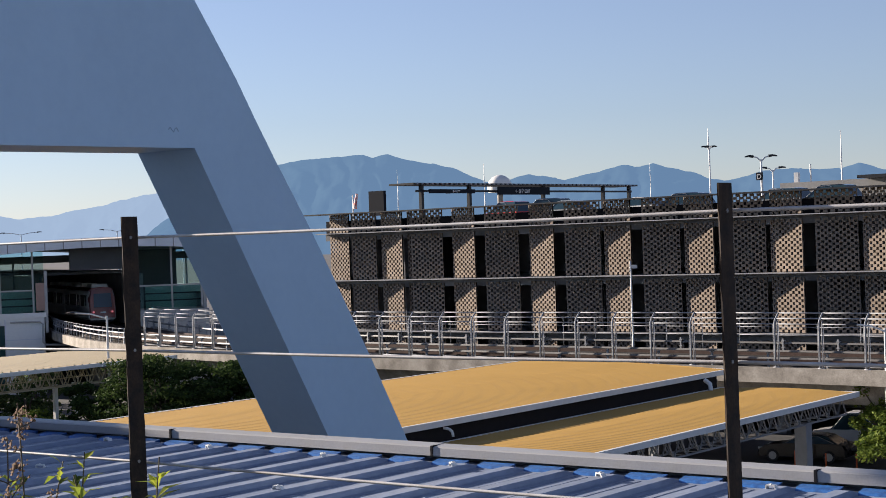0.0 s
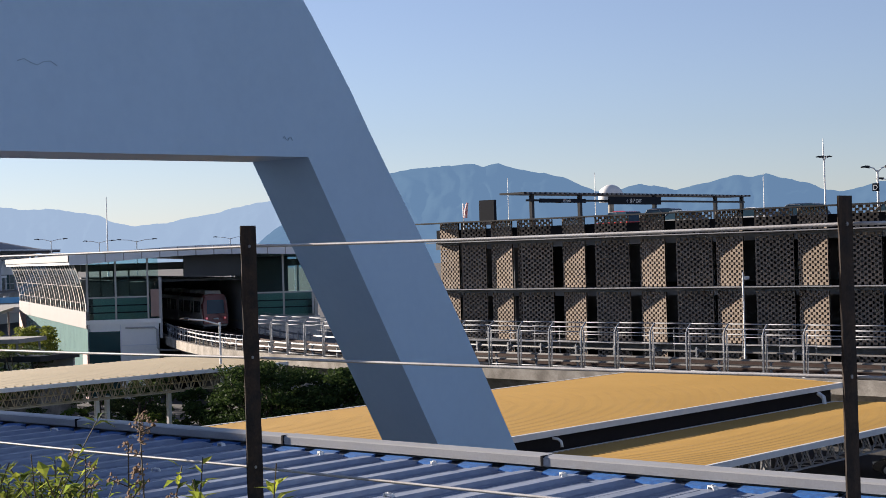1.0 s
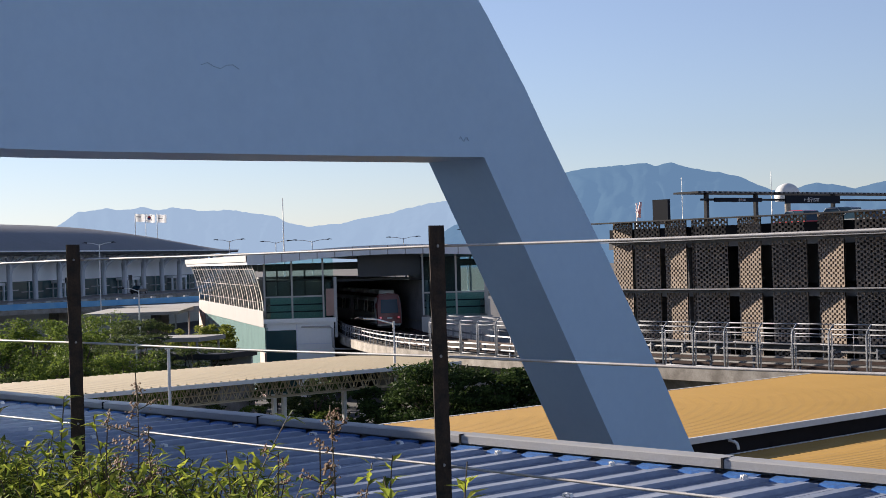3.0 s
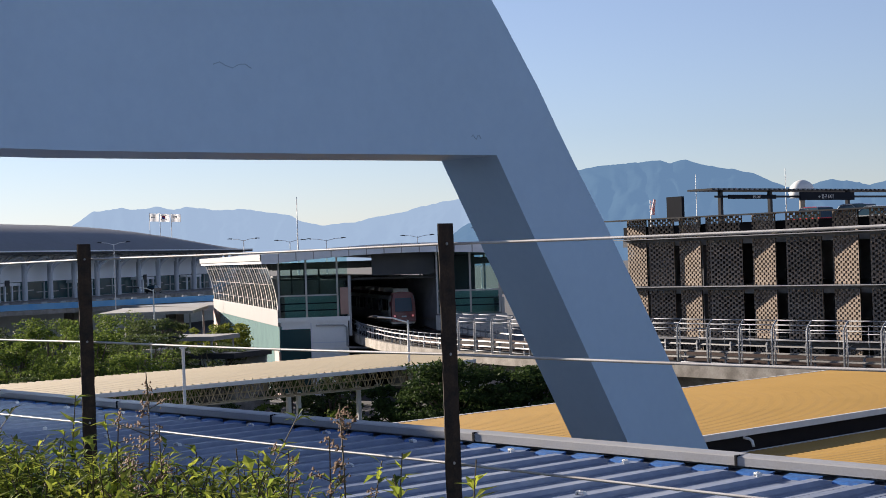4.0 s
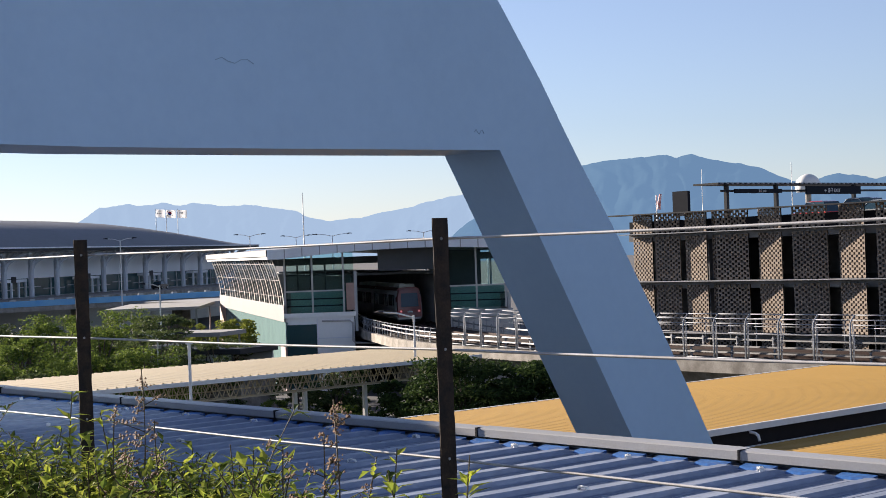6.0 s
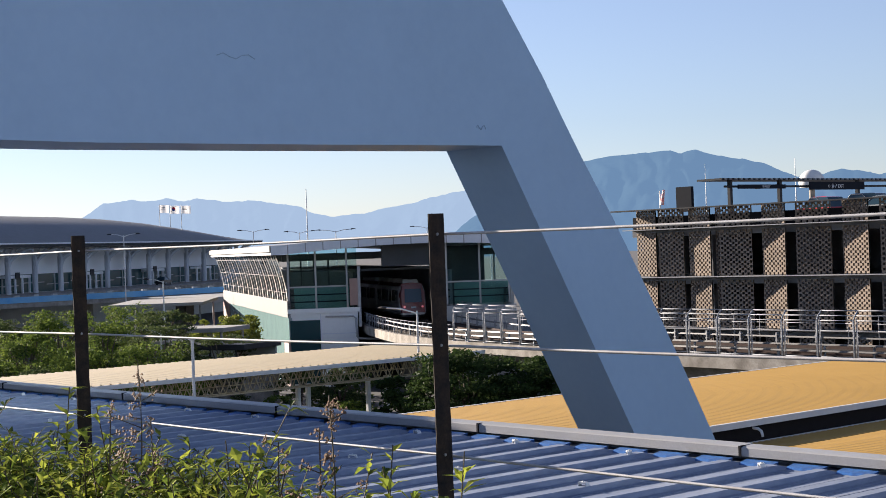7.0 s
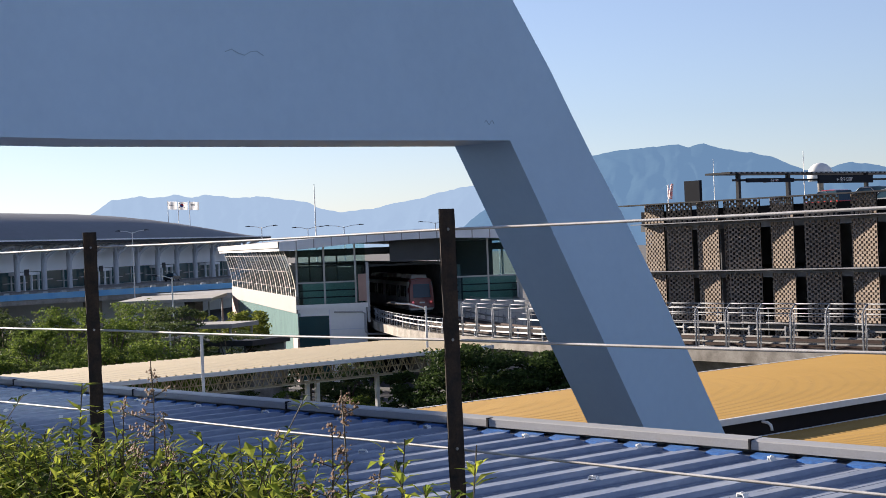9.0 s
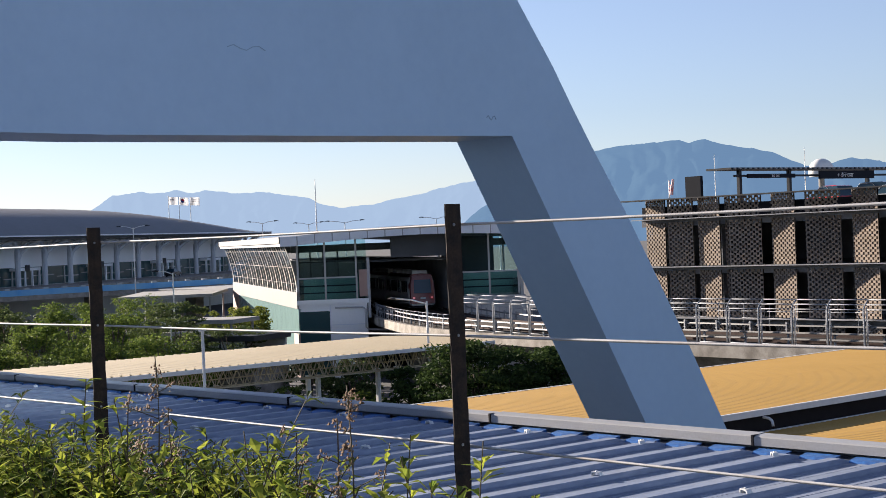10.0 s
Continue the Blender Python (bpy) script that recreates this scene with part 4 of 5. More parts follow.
street_lamp(pose(23.4, 140, 0), 19.6, (5, 185, 60, 240), 0.25, "tall white four-headed flood light mast", 0.45)
mast(23.35, 140, 19.6, 21.4, "thin lightning rod above the flood light")
dl = street_lamp(at(95, 47.9, ROOF_Z), 3.7, (-52, 128), 0.5, "white twin lamp with a dark letter sign", 0.55)
part("sign_plate", Mesh().box(-0.35, -0.25, -0.22, 0.22, 2.35, 2.85), SIGN, dl)
tx = bpy.data.curves.new("letter", "FONT")
tx.body, tx.size, tx.extrude, tx.align_x = "D", 0.46, 0.01, "CENTER"
tx.materials.append(WHITE_TEXT)
ob = new("letter", tx)
ob.parent = dl
ob.matrix_basis = Matrix.Translation((-0.37, 0.0, 2.43)) @ Matrix(((0, 0, -1, 0), (-1, 0, 0, 0), (0, 1, 0, 0), (0, 0, 0, 1)))
street_lamp(pose(26.8, 130, 0), 17.2, (8, 188), 0.5, "white twin street lamp behind the car park", 0.6)
mast(36.1, 145, 10, 21.1, "thin white radio mast", 0.12)
mast(3.5, 130, 10, 18.6, "thin radio mast beside the dome", 0.06)
mast(-3.5, 130, 10, 18.4, "thin whip mast above the exit canopy", 0.05)
mast(16.9, 130, 10, 18.1, "thin whip mast behind the car park", 0.05)
mast(-64.5, 230, 0, 22.1, "tall thin mast behind the station", 0.16)
street_lamp(pose(-81.1, 200, 0), 15.7, (10, 190), 1.6, "white twin street lamp on the elevated road", 0.6)
street_lamp(pose(-76, 240, 0), 16.2, (10, 190), 1.8, "white twin street lamp behind the station", 0.7)
street_lamp(pose(-70, 245, 0), 15.8, (10, 190), 1.8, "white twin street lamp behind the station", 0.7)
street_lamp(pose(-61.5, 235, 0), 15.7, (10, 190), 2.3, "white twin street lamp behind the station", 0.7)
street_lamp(pose(-50.5, 250, 0), 15.9, (10, 190), 2.0, "white twin street lamp behind the station", 0.7)
street_lamp(pose(-42.0, 260, 0), 16.9, (10, 190), 0.8, "white twin street lamp behind the station", 0.7)
street_lamp(pose(-56.9, 150, 0), 10.3, (190,), 1.4, "white single-arm street lamp among the pines", 0.6)
street_lamp(pose(-20.2, 96, 0), 8.75, (160,), 2.2, "white single-arm street lamp beside the guideway", 0.6)
street_lamp(pose(-42.8, 112, 0), 7.1, (172, -8), 1.5, "grey twin-headed lamp among the pines", 0.7)
white_post = thing("lamp_post", pose(-25.25, 70, 0), "slender white post beside the cream canopy", "post")
part("pole", Mesh().tube([(0, 0, 0), (0, 0, 8.75)], 0.075, 8), WHITE_STEEL, white_post)
part("cap", Mesh().box(-0.16, 0.16, -0.1, 0.1, 8.75, 8.85), WHITE_STEEL, white_post)
cam_post = thing("camera_post", pose(11.0, 95.0, 0), "white pole with a small box behind the guideway", "post")
part("pole", Mesh().tube([(0, 0, 0), (0, 0, 10.9)], 0.05, 8), WHITE_STEEL, cam_post)
part("box", Mesh().box(0.05, 0.36, -0.08, 0.08, 10.45, 10.65), WHITE_STEEL, cam_post)
street_lamp(pose(20.7, 76.0, 0), 7.6, (170,), 1.3, "white single-arm street lamp beside the guideway", 0.5)


# ---- station ----
GLASS = glass("station_glass", (0.50, 0.72, 0.70))
SIDE_GLASS = glass("side_glass", (0.40, 0.56, 0.58), 0.05, 1.004)
TEAL = material("teal_panel", (0.24, 0.37, 0.355), 0.2, vary=0.15, scale=0.5)
TEAL_DARK = material("teal_dark_glass", (0.025, 0.07, 0.075), 0.08, vary=0.1, scale=0.4)
PINK = material("pink_granite", (0.42, 0.27, 0.22), 0.6, vary=0.15, scale=1.5)
# station white made lighter for the front, which stands in shade
WHITE_SHADE_SIDE = material("white_shade_side", (0.85, 0.85, 0.83), 0.4, vary=0.05)
TERM_WALL = material("terminal_wall", (0.80, 0.81, 0.83), 0.5, vary=0.06, scale=0.1)
WHITE_PANEL = material("white_panel", (0.44, 0.44, 0.43), 0.45, vary=0.12, scale=0.5, fine=12)
# sunlit copies of the station's white, darkened so full sun does not clip
PANEL_SUN_DIMMED = material("panel_sun_dimmed", (0.112, 0.110, 0.106), 0.6, vary=0.12, scale=0.5, fine=12)
BAR_SUN_DIMMED = material("bar_sun_dimmed", (0.30, 0.30, 0.29), 0.5, vary=0.1)
# near-black, so the shade inside the hall is put into the colour
HALL_SHADE = material("hall_shade", (0.055, 0.06, 0.066), 0.6, vary=0.2, scale=0.6)
TERM_COLUMN = material("terminal_steel", (0.48, 0.50, 0.54), 0.5, vary=0.1)
GREY_PANEL = material("grey_panel", (0.74, 0.76, 0.80), 0.45, vary=0.12, scale=0.5)
ST = Matrix.Translation((-42.6, 144.5, 0)) @ Matrix.Rotation(radians(11.2), 4, "Z")
station = thing("station", ST, "glass railway station with a shallow curved white roof", "building")
LEN, SKEW = 60.0, -0.23
SILL, FLOOR = 7.0, 5.5


def sk(x, y):
    """A point of the station's plan, whose long sides lean away to the left."""
    return x + SKEW * y, y


def slab(x0, x1, y0, y1, z0, z1):
    return Mesh().hexa([(*sk(x, y), z0) for x, y in ((x0, y0), (x1, y0), (x1, y1), (x0, y1))], [(*sk(x, y), z1) for x, y in ((x0, y0), (x1, y0), (x1, y1), (x0, y1))])


WID = 21.2
def roof_z(x):
    return 13.28 + 0.62 * math.sin(math.pi * max(0, min(1, (x + 0.6) / 25.0)))


rf = Mesh()
nx = 16
for j, y in enumerate((-1.2, LEN)):
    rf.v += [(*sk(-1.6 + (WID + 2.6) * i / nx, y), roof_z(-1.6 + (WID + 2.6) * i / nx) + h) for h in (-0.85, 0.0) for i in range(nx + 1)]
k = nx + 1
rf.f += [(k + i, k + i + 1, 3 * k + i + 1, 3 * k + i) for i in range(nx)] + [(i, i + 1, 2 * k + i + 1, 2 * k + i) for i in range(nx)]
rf.f += [(i, i + 1, k + i + 1, k + i) for i in range(nx)] + [(2 * k + i, 2 * k + i + 1, 3 * k + i + 1, 3 * k + i) for i in range(nx)]
rf.f += [(0, k, 3 * k, 2 * k), (nx, k + nx, 3 * k + nx, 2 * k + nx)]
part("roof", rf, PLATE, station)
for i in range(14):
    x0, x1 = -1.55 + 1.85 * i * 0.88, -1.55 + 1.85 * (i + 1) * 0.88 - 0.10
    x1 = min(x1, WID + 0.9)
    part("fascia_panel", Mesh().hexa([(x0 + 0.2, -1.27, roof_z(x0) - 0.86), (x1 + 0.2, -1.27, roof_z(x1) - 0.86), (x1 + 0.2, -1.205, roof_z(x1) - 0.86), (x0 + 0.2, -1.205, roof_z(x0) - 0.86)],
                                      [(x0 + 0.2, -1.29, roof_z(x0) + 0.02), (x1 + 0.2, -1.29, roof_z(x1) + 0.02), (x1 + 0.2, -1.205, roof_z(x1) + 0.02), (x0 + 0.2, -1.205, roof_z(x0) + 0.02)]), GREY_PANEL, station, "grey metal fascia panel")
part("side_fascia", slab(-1.75, -1.55, -1.2, LEN, 12.72, 13.3), PANEL_SUN_DIMMED, station, "white side fascia, dimmed for the sun")
# concrete base, sills and floors
part("base_wall", Mesh().box(0.0, 6.4, 0.0, 0.5, 0, SILL - 0.1), WHITE_SHADE_SIDE, station, "white panelled base wall")
part("base_glass", Mesh().box(0.10, 2.9, -0.06, -0.005, 0.2, SILL - 0.75), TEAL_DARK, station, "dark teal base window")
for z in (1.6, 3.0, 4.4):
    part("base_rail", Mesh().box(0.10, 2.9, -0.09, -0.062, z - 0.04, z + 0.04), GUN, station)
part("base_rail", Mesh().box(2.9, 3.0, -0.08, 0.0, 0, SILL - 0.2), GREY_PANEL, station)
part("base_rail", Mesh().box(3.0, 6.2, -0.05, 0.0, 4.9, 4.98), GREY_PANEL, station)
part("front_sill", Mesh().box(-0.1, 6.6, -0.18, 0.4, SILL - 0.1, SILL + 0.32), WHITE_SHADE_SIDE, station)
part("front_sill", Mesh().box(14.6, WID, -0.18, 0.4, SILL - 0.6, SILL + 0.1), WHITE_PANEL, station)
part("base_wall", Mesh().box(14.6, WID, 0.0, 0.5, 0, SILL - 0.6), WHITE_PANEL, station)
part("pipe", Mesh().tube([(3.4, -0.12, 6.55), (6.0, -0.12, 6.5), (6.25, -0.12, 6.3), (6.25, -0.12, 4.6), (6.5, -0.12, 4.4), (8.5, -0.12, 4.3)], 0.09, 7), WHITE_PANEL, station, "white drain pipe")
part("platform_floor", slab(0.3, 6.4, 0.5, LEN, SILL - 0.5, SILL - 0.3), CONCRETE, station)
part("platform_floor", slab(15.2, WID, 0.5, LEN, SILL - 0.5, SILL - 0.3), CONCRETE, station)
part("upper_floor", slab(7.0, 15.2, 3.0, LEN, 10.6, 10.8), HALL_SHADE, station)
part("upper_wall", slab(9.0, 14.8, 0.9, 1.2, 11.0, 13.2), HALL_SHADE, station, "dark wall over the tracks")
part("screen_wall", slab(6.2, 6.45, 0.6, LEN, 0, 10.6), HALL_SHADE, station, "dark platform screen wall")
part("screen_wall", slab(15.2, 15.45, 0.6, LEN, 0, 10.5), SLAB, station, "dark platform screen wall")
part("end_wall", slab(0, WID, LEN - 0.4, LEN, 0, 9.4), SLAB, station)
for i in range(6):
    part("roof_beam", slab(0.2, WID, 5 + i * 9.0, 5.4 + i * 9.0, 11.75, 12.4), HALL_SHADE, station, "transverse roof beam with the hall's shade in its colour")
    part("hanger", slab(4.6, 4.75, 5.1 + i * 9.0, 5.3 + i * 9.0, 6.8, 11.8), HALL_SHADE, station)
part("right_wall", slab(WID - 0.3, WID, 0.6, LEN, 0, 8.6), WHITE_PANEL, station)
for i in range(11):
    part("mullion", slab(WID - 0.25, WID - 0.1, 1 + i * 5.5, 1.2 + i * 5.5, 8.6, 12.9), WHITE_PANEL, station, "white mullion")
for i in range(9):
    part("screen_post", slab(6.46, 6.6, 4 + i * 4.5, 4.5 + i * 4.5, 6.6, 9.2), WHITE_PANEL, station)
part("notice_board", Mesh().box(5.75, 6.5, -0.12, -0.04, 7.5, 10.0), PINK, station, "pinkish notice panel")
part("corner_post", Mesh().box(6.5, 6.75, -0.1, 0.4, FLOOR, 11.1), WHITE_PANEL, station)
# added sheet that darkens the view through the right-hand panes
part("waiting_room", slab(15.6, WID - 0.5, 9.0, 9.3, 6.4, 12.7), HALL_SHADE, station, "dark sheet added behind the right-hand glass")
# front glazing
for x0, x1 in ((0.15, 2.55), (2.65, 5.45), (5.55, 6.45), (14.9, 17.8), (17.95, 20.5)):
    part("pane", Mesh().box(x0, x1, 0.10, 0.13, SILL + 0.3, roof_z((x0 + x1) / 2) - 0.7), GLASS, station, "greenish glass pane").visible_shadow = False
for x in (0.05, 2.6, 5.5, 14.8, 17.9, 20.6):
    part("mullion", Mesh().box(x - 0.08, x + 0.08, 0.0, 0.22, SILL + 0.25, roof_z(x) - 0.75), WHITE_PANEL, station, "white mullion")
for x0, x1 in ((0.1, 5.5), (14.8, 20.6)):
    part("transom", Mesh().box(x0, x1, 0.02, 0.2, 9.28, 9.42), WHITE_PANEL, station, "white transom")
for x0, x1, z in ((0.1, 5.5, 8.0), (0.1, 5.5, 8.65), (14.8, 20.6, 8.0), (14.8, 20.6, 8.65), (0.1, 5.5, 10.9)):
    part("inner_rail", Mesh().box(x0, x1, 0.6, 0.7, z - 0.12, z), GUN, station)
part("platform_blind", Mesh().box(0.3, 5.6, 3.0, 3.1, SILL - 0.3, 9.2), TEAL, station, "teal glass platform barrier")
part("platform_blind", Mesh().box(15.5, 20.6, 3.0, 3.1, SILL - 0.6, 9.2), TEAL, station, "teal glass platform barrier")
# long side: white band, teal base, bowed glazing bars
part("side_band", slab(-0.12, 0.2, 0, LEN, SILL - 0.45, SILL + 1.1), PANEL_SUN_DIMMED, station, "white band under the side glazing, dimmed for the sun")
part("side_base", slab(0.0, 0.25, 0, LEN, 0.0, SILL - 0.45), TEAL, station, "teal panelled side wall")
part("corner_stone", slab(-0.10, 0.12, -0.02, 3.0, 0, 4.2), PINK, station, "pink granite corner")
part("corner_stone", slab(-0.16, 0.1, LEN - 6, LEN, 0, SILL - 0.3), PINK, station, "pink granite corner")


def bow(z):
    t = (z - (SILL + 1.1)) / (12.75 - SILL - 1.1)
    return -1.15 * t ** 1.7


zs = [SILL + 1.1 + (12.75 - SILL - 1.1) * i / 6 for i in range(7)]
nbars = 26


def bay_y(u):
    """Bays grow wider towards the far end of the hall."""
    return 0.5 + (LEN - 1) * u * 145 / (145 + LEN * (1 - u))


for i in range(nbars + 1):
    thick = 0.28 if i % 2 == 0 else 0.12
    part("glazing_bar", Mesh().sweep([(-thick, 0), (0, thick * 0.5), (thick, 0), (0, -thick * 0.5)], [((*sk(bow(z) - 0.04, bay_y(i / nbars)), z), (SKEW, 1.0)) for z in zs]), BAR_SUN_DIMMED, station, "curved white glazing bar, dimmed for the sun")
for i in range(nbars):
    y0, y1 = bay_y(i / nbars), bay_y((i + 1) / nbars)
    g = Mesh()
    g.add([(*sk(bow(z) + 0.04, y), z) for z in zs for y in (y0, y1)], [(2 * j, 2 * j + 1, 2 * j + 3, 2 * j + 2) for j in range(6)])
    part("pane", g, SIDE_GLASS, station, "greenish side glass")
for k in (1, 3, 5):
    part("glazing_rail", slab(bow(zs[k]) - 0.02, bow(zs[k]) + 0.02, 0.5, LEN - 0.5, zs[k] - 0.025, zs[k] + 0.025), PANEL_SUN_DIMMED, station)

# dark flat-roofed shelter in front of the station
FROST = material("frosted_glass", (0.42, 0.43, 0.39), 0.4, vary=0.15, scale=0.8)
shelter = thing("bus_shelter", Matrix.Translation((-41.0, 118.5, 0)) @ Matrix.Rotation(radians(-17.5), 4, "Z"), "low glazed shelter with a dark flat roof", "shelter")
part("roof", Mesh().box(-4.0, 4.2, -2, 3, 5.45, 5.85), GUN, shelter)
part("floor", Mesh().box(-4.0, 4.0, -1.8, 2.8, 0, 3.4), CONCRETE, shelter)
for i in range(7):
    x = -3.9 + 1.2 * i
    part("post", Mesh().box(x - 0.06, x + 0.06, -1.8, -1.68, 3.4, 5.45), GUN, shelter)
    if i < 6:
        part("pane", Mesh().box(x + 0.07, x + 1.12, -1.75, -1.72, 3.45, 5.4), FROST, shelter, "frosted pale pane")
part("back_wall", Mesh().box(-3.9, 3.9, 2.6, 2.8, 3.4, 5.45), WHITE_PANEL, shelter)

# pale low roofs beyond the pines
for k, (x, y, wx, wy, z, turn) in enumerate(((-71.4, 189.1, 11, 22, 7.25, 14), (-47.5, 131, 9, 5, 6.55, -8), (-43.5, 122, 7, 4, 5.95, -25))):
    c = thing("porch_roof", pose(x, y, 0, 0, 0, turn), "pale grey flat porch roof on posts", "roof", "low porch roofs")
    part("plate", Mesh().box(-wx / 2, wx / 2, -wy / 2, wy / 2, z - 0.35, z), PAVING, c)
    for a in (-0.45, 0.45):
        for b in (-0.4, 0.4):
            part("post", Mesh().tube([(a * wx, b * wy, 0), (a * wx, b * wy, z - 0.35)], 0.11, 8), STEEL, c)

# ---- elevated road and terminal ----
BLUE_RAIL = material("blue_rail", (0.08, 0.32, 0.62), 0.5, vary=0.25, scale=0.3, second=(0.2, 0.45, 0.65))
rd = thing("elevated_road", Matrix.Translation((-105, 210.6, 0)) @ Matrix.Rotation(math.atan2(31.2, 23.4), 4, "Z"), "elevated road with a bright blue parapet", "road", kind="structure")
part("deck", Mesh().box(-60, 90, 0, 14, 6.2, 7.1), CONCRETE, rd)
part("slip_road", Mesh().box(22, 90, -20, -0.3, 6.0, 6.8), PAVING, rd, "pale concrete slip road")
part("parapet", Mesh().box(-60, 90, -0.15, 0.1, 6.9, 7.75), BLUE_RAIL, rd, "bright blue parapet")
for i in range(50):
    part("parapet_post", Mesh().box(-60 + i * 3, -59.2 + i * 3, -0.2, 0.15, 7.75, 8.0), WHITE_PANEL, rd)
for i in range(8):
    part("pier", Mesh().box(-55 + i * 18, -53.5 + i * 18, 5, 8, 0, 6.2), CONCRETE, rd)
TROOF = material("terminal_roof", (0.19, 0.19, 0.195), 0.6, spec=0.2, vary=0.12, scale=0.05, fine=1.0)
TM = Matrix.Translation((-124.8, 250, 0)) @ Matrix.Rotation(math.atan2(72, 5.8), 4, "Z")     # x along the front, away; y into the building
term = thing("terminal", TM, "airport terminal with a long grey vaulted roof", "building")
S0, S1, DEEP = -70, 107, 60


def vault(s, u):
    """Roof height at s along the front and u from 0 at the eave to 1 at the rear eave."""
    k = 1.0 if s < 52 else math.sqrt(max(0.0, 1 - ((s - 52) / 55) ** 2.2))
    return 15.9 + 6.1 * k * (1 - abs(1 - 2 * u) ** 2.8)


v = Mesh()
ns, nu = 60, 18
v.v = [(S0 + (S1 - S0) * i / ns, -4 + (DEEP + 8) * j / nu, vault(S0 + (S1 - S0) * i / ns, j / nu)) for i in range(ns + 1) for j in range(nu + 1)]
v.f = [(i * (nu + 1) + j, (i + 1) * (nu + 1) + j, (i + 1) * (nu + 1) + j + 1, i * (nu + 1) + j + 1) for i in range(ns) for j in range(nu)]
part("vaulted_roof", v, TROOF, term, "", True)
part("eave", Mesh().box(S0, S1 + 3, -4.3, -3.7, 15.35, 15.92), GUN, term, "dark eave band")
part("eave_trim", Mesh().box(S0, S1 + 3, -4.42, -4.3, 15.74, 15.98), TERM_WALL, term, "pale eave trim")
part("soffit", Mesh().box(S0, S1, -3.7, 2, 15.2, 15.4), SLAB, term)
part("upper_wall", Mesh().box(S0, S1, 2.0, 3.0, 10.6, 15.3), TERM_WALL, term, "pale upper wall")
part("lower_wall", Mesh().box(S0, S1, 2.2, 3.0, 0, 7.4), WHITE_PANEL, term)
part("shop_glass", Mesh().box(S0, S1, 2.4, 2.8, 7.4, 10.6), TEAL_DARK, term, "dark glazed departures front")
part("end_wall", Mesh().box(S1 - 1, S1, 2, DEEP, 0, 15.3), WHITE_PANEL, term)
part("apron", Mesh().box(S0, S1, -14, 2.2, 6.4, 7.3), CONCRETE, term)
for i in range(20):
    s = S0 + 2 + 9.0 * i
    c = Mesh().tube([(s, -0.5, 7.3), (s, -0.5, 13.6)], 0.5, 10)
    part("column", c, TERM_COLUMN, term, "pale round column")
    arm = Mesh()
    for sg in (-1, 1):
        pts = [(s + sg * 4.4 * (t / 6) ** 1.2, -0.5 - 1.9 * t / 6, 11.6 + 3.5 * math.sqrt(t / 6)) for t in range(7)]
        arm.tube(pts, 0.34, 6)
        arm.tube([(s, -0.5, 13.5), (s + sg * 1.6, -0.7, 15.2)], 0.12, 6)
    arm.tube([(s, -0.5, 13.4), (s, -3.2, 15.2)], 0.15, 6)
    part("bracket", arm, TERM_COLUMN, term, "curved steel roof bracket")
    part("door_frame", Mesh().box(s + 2.6, s + 2.9, 2.2, 2.4, 7.3, 10.5), WHITE_PANEL, term)
    part("window_rail", Mesh().box(s, s + 8, 2.25, 2.38, 8.6 + 0.4 * (i % 2), 8.75 + 0.4 * (i % 2)), WHITE_PANEL, term)
car(TM @ pose(52, -6.5, 7.3, 0, 0, 4), PAINT_BLACK, "dark car waiting before the terminal front", 4.7, 1.6)
for i, s in enumerate((-30, 6, 33, 60, 84)):
    door = part("entrance", Mesh().box(s, s + 7.5, 0.6, 2.3, 10.0, 10.5), TERM_WALL, term, "pale entrance canopy")
    for x in (0, 2.4, 4.8, 7.2):
        part("post", Mesh().box(s + x, s + x + 0.3, 0.7, 1.0, 7.3, 10.0), TERM_WALL, door)
    part("sign", Mesh().box(s + 2.2, s + 3.6, 0.45, 0.6, 9.95, 11.0), GUN, door, "dark square sign")
# flags on the terminal roof
CLOTH = leaf_material("white_cloth", (0.85, 0.85, 0.85), (0.8, 0.8, 0.8))
CLOTH.node_tree.nodes["Mix Shader"].inputs[0].default_value = 0.6
FRED = material("flag_red", (0.5, 0.03, 0.05), 0.8)
FBLUE = material("flag_blue", (0.02, 0.06, 0.25), 0.8)
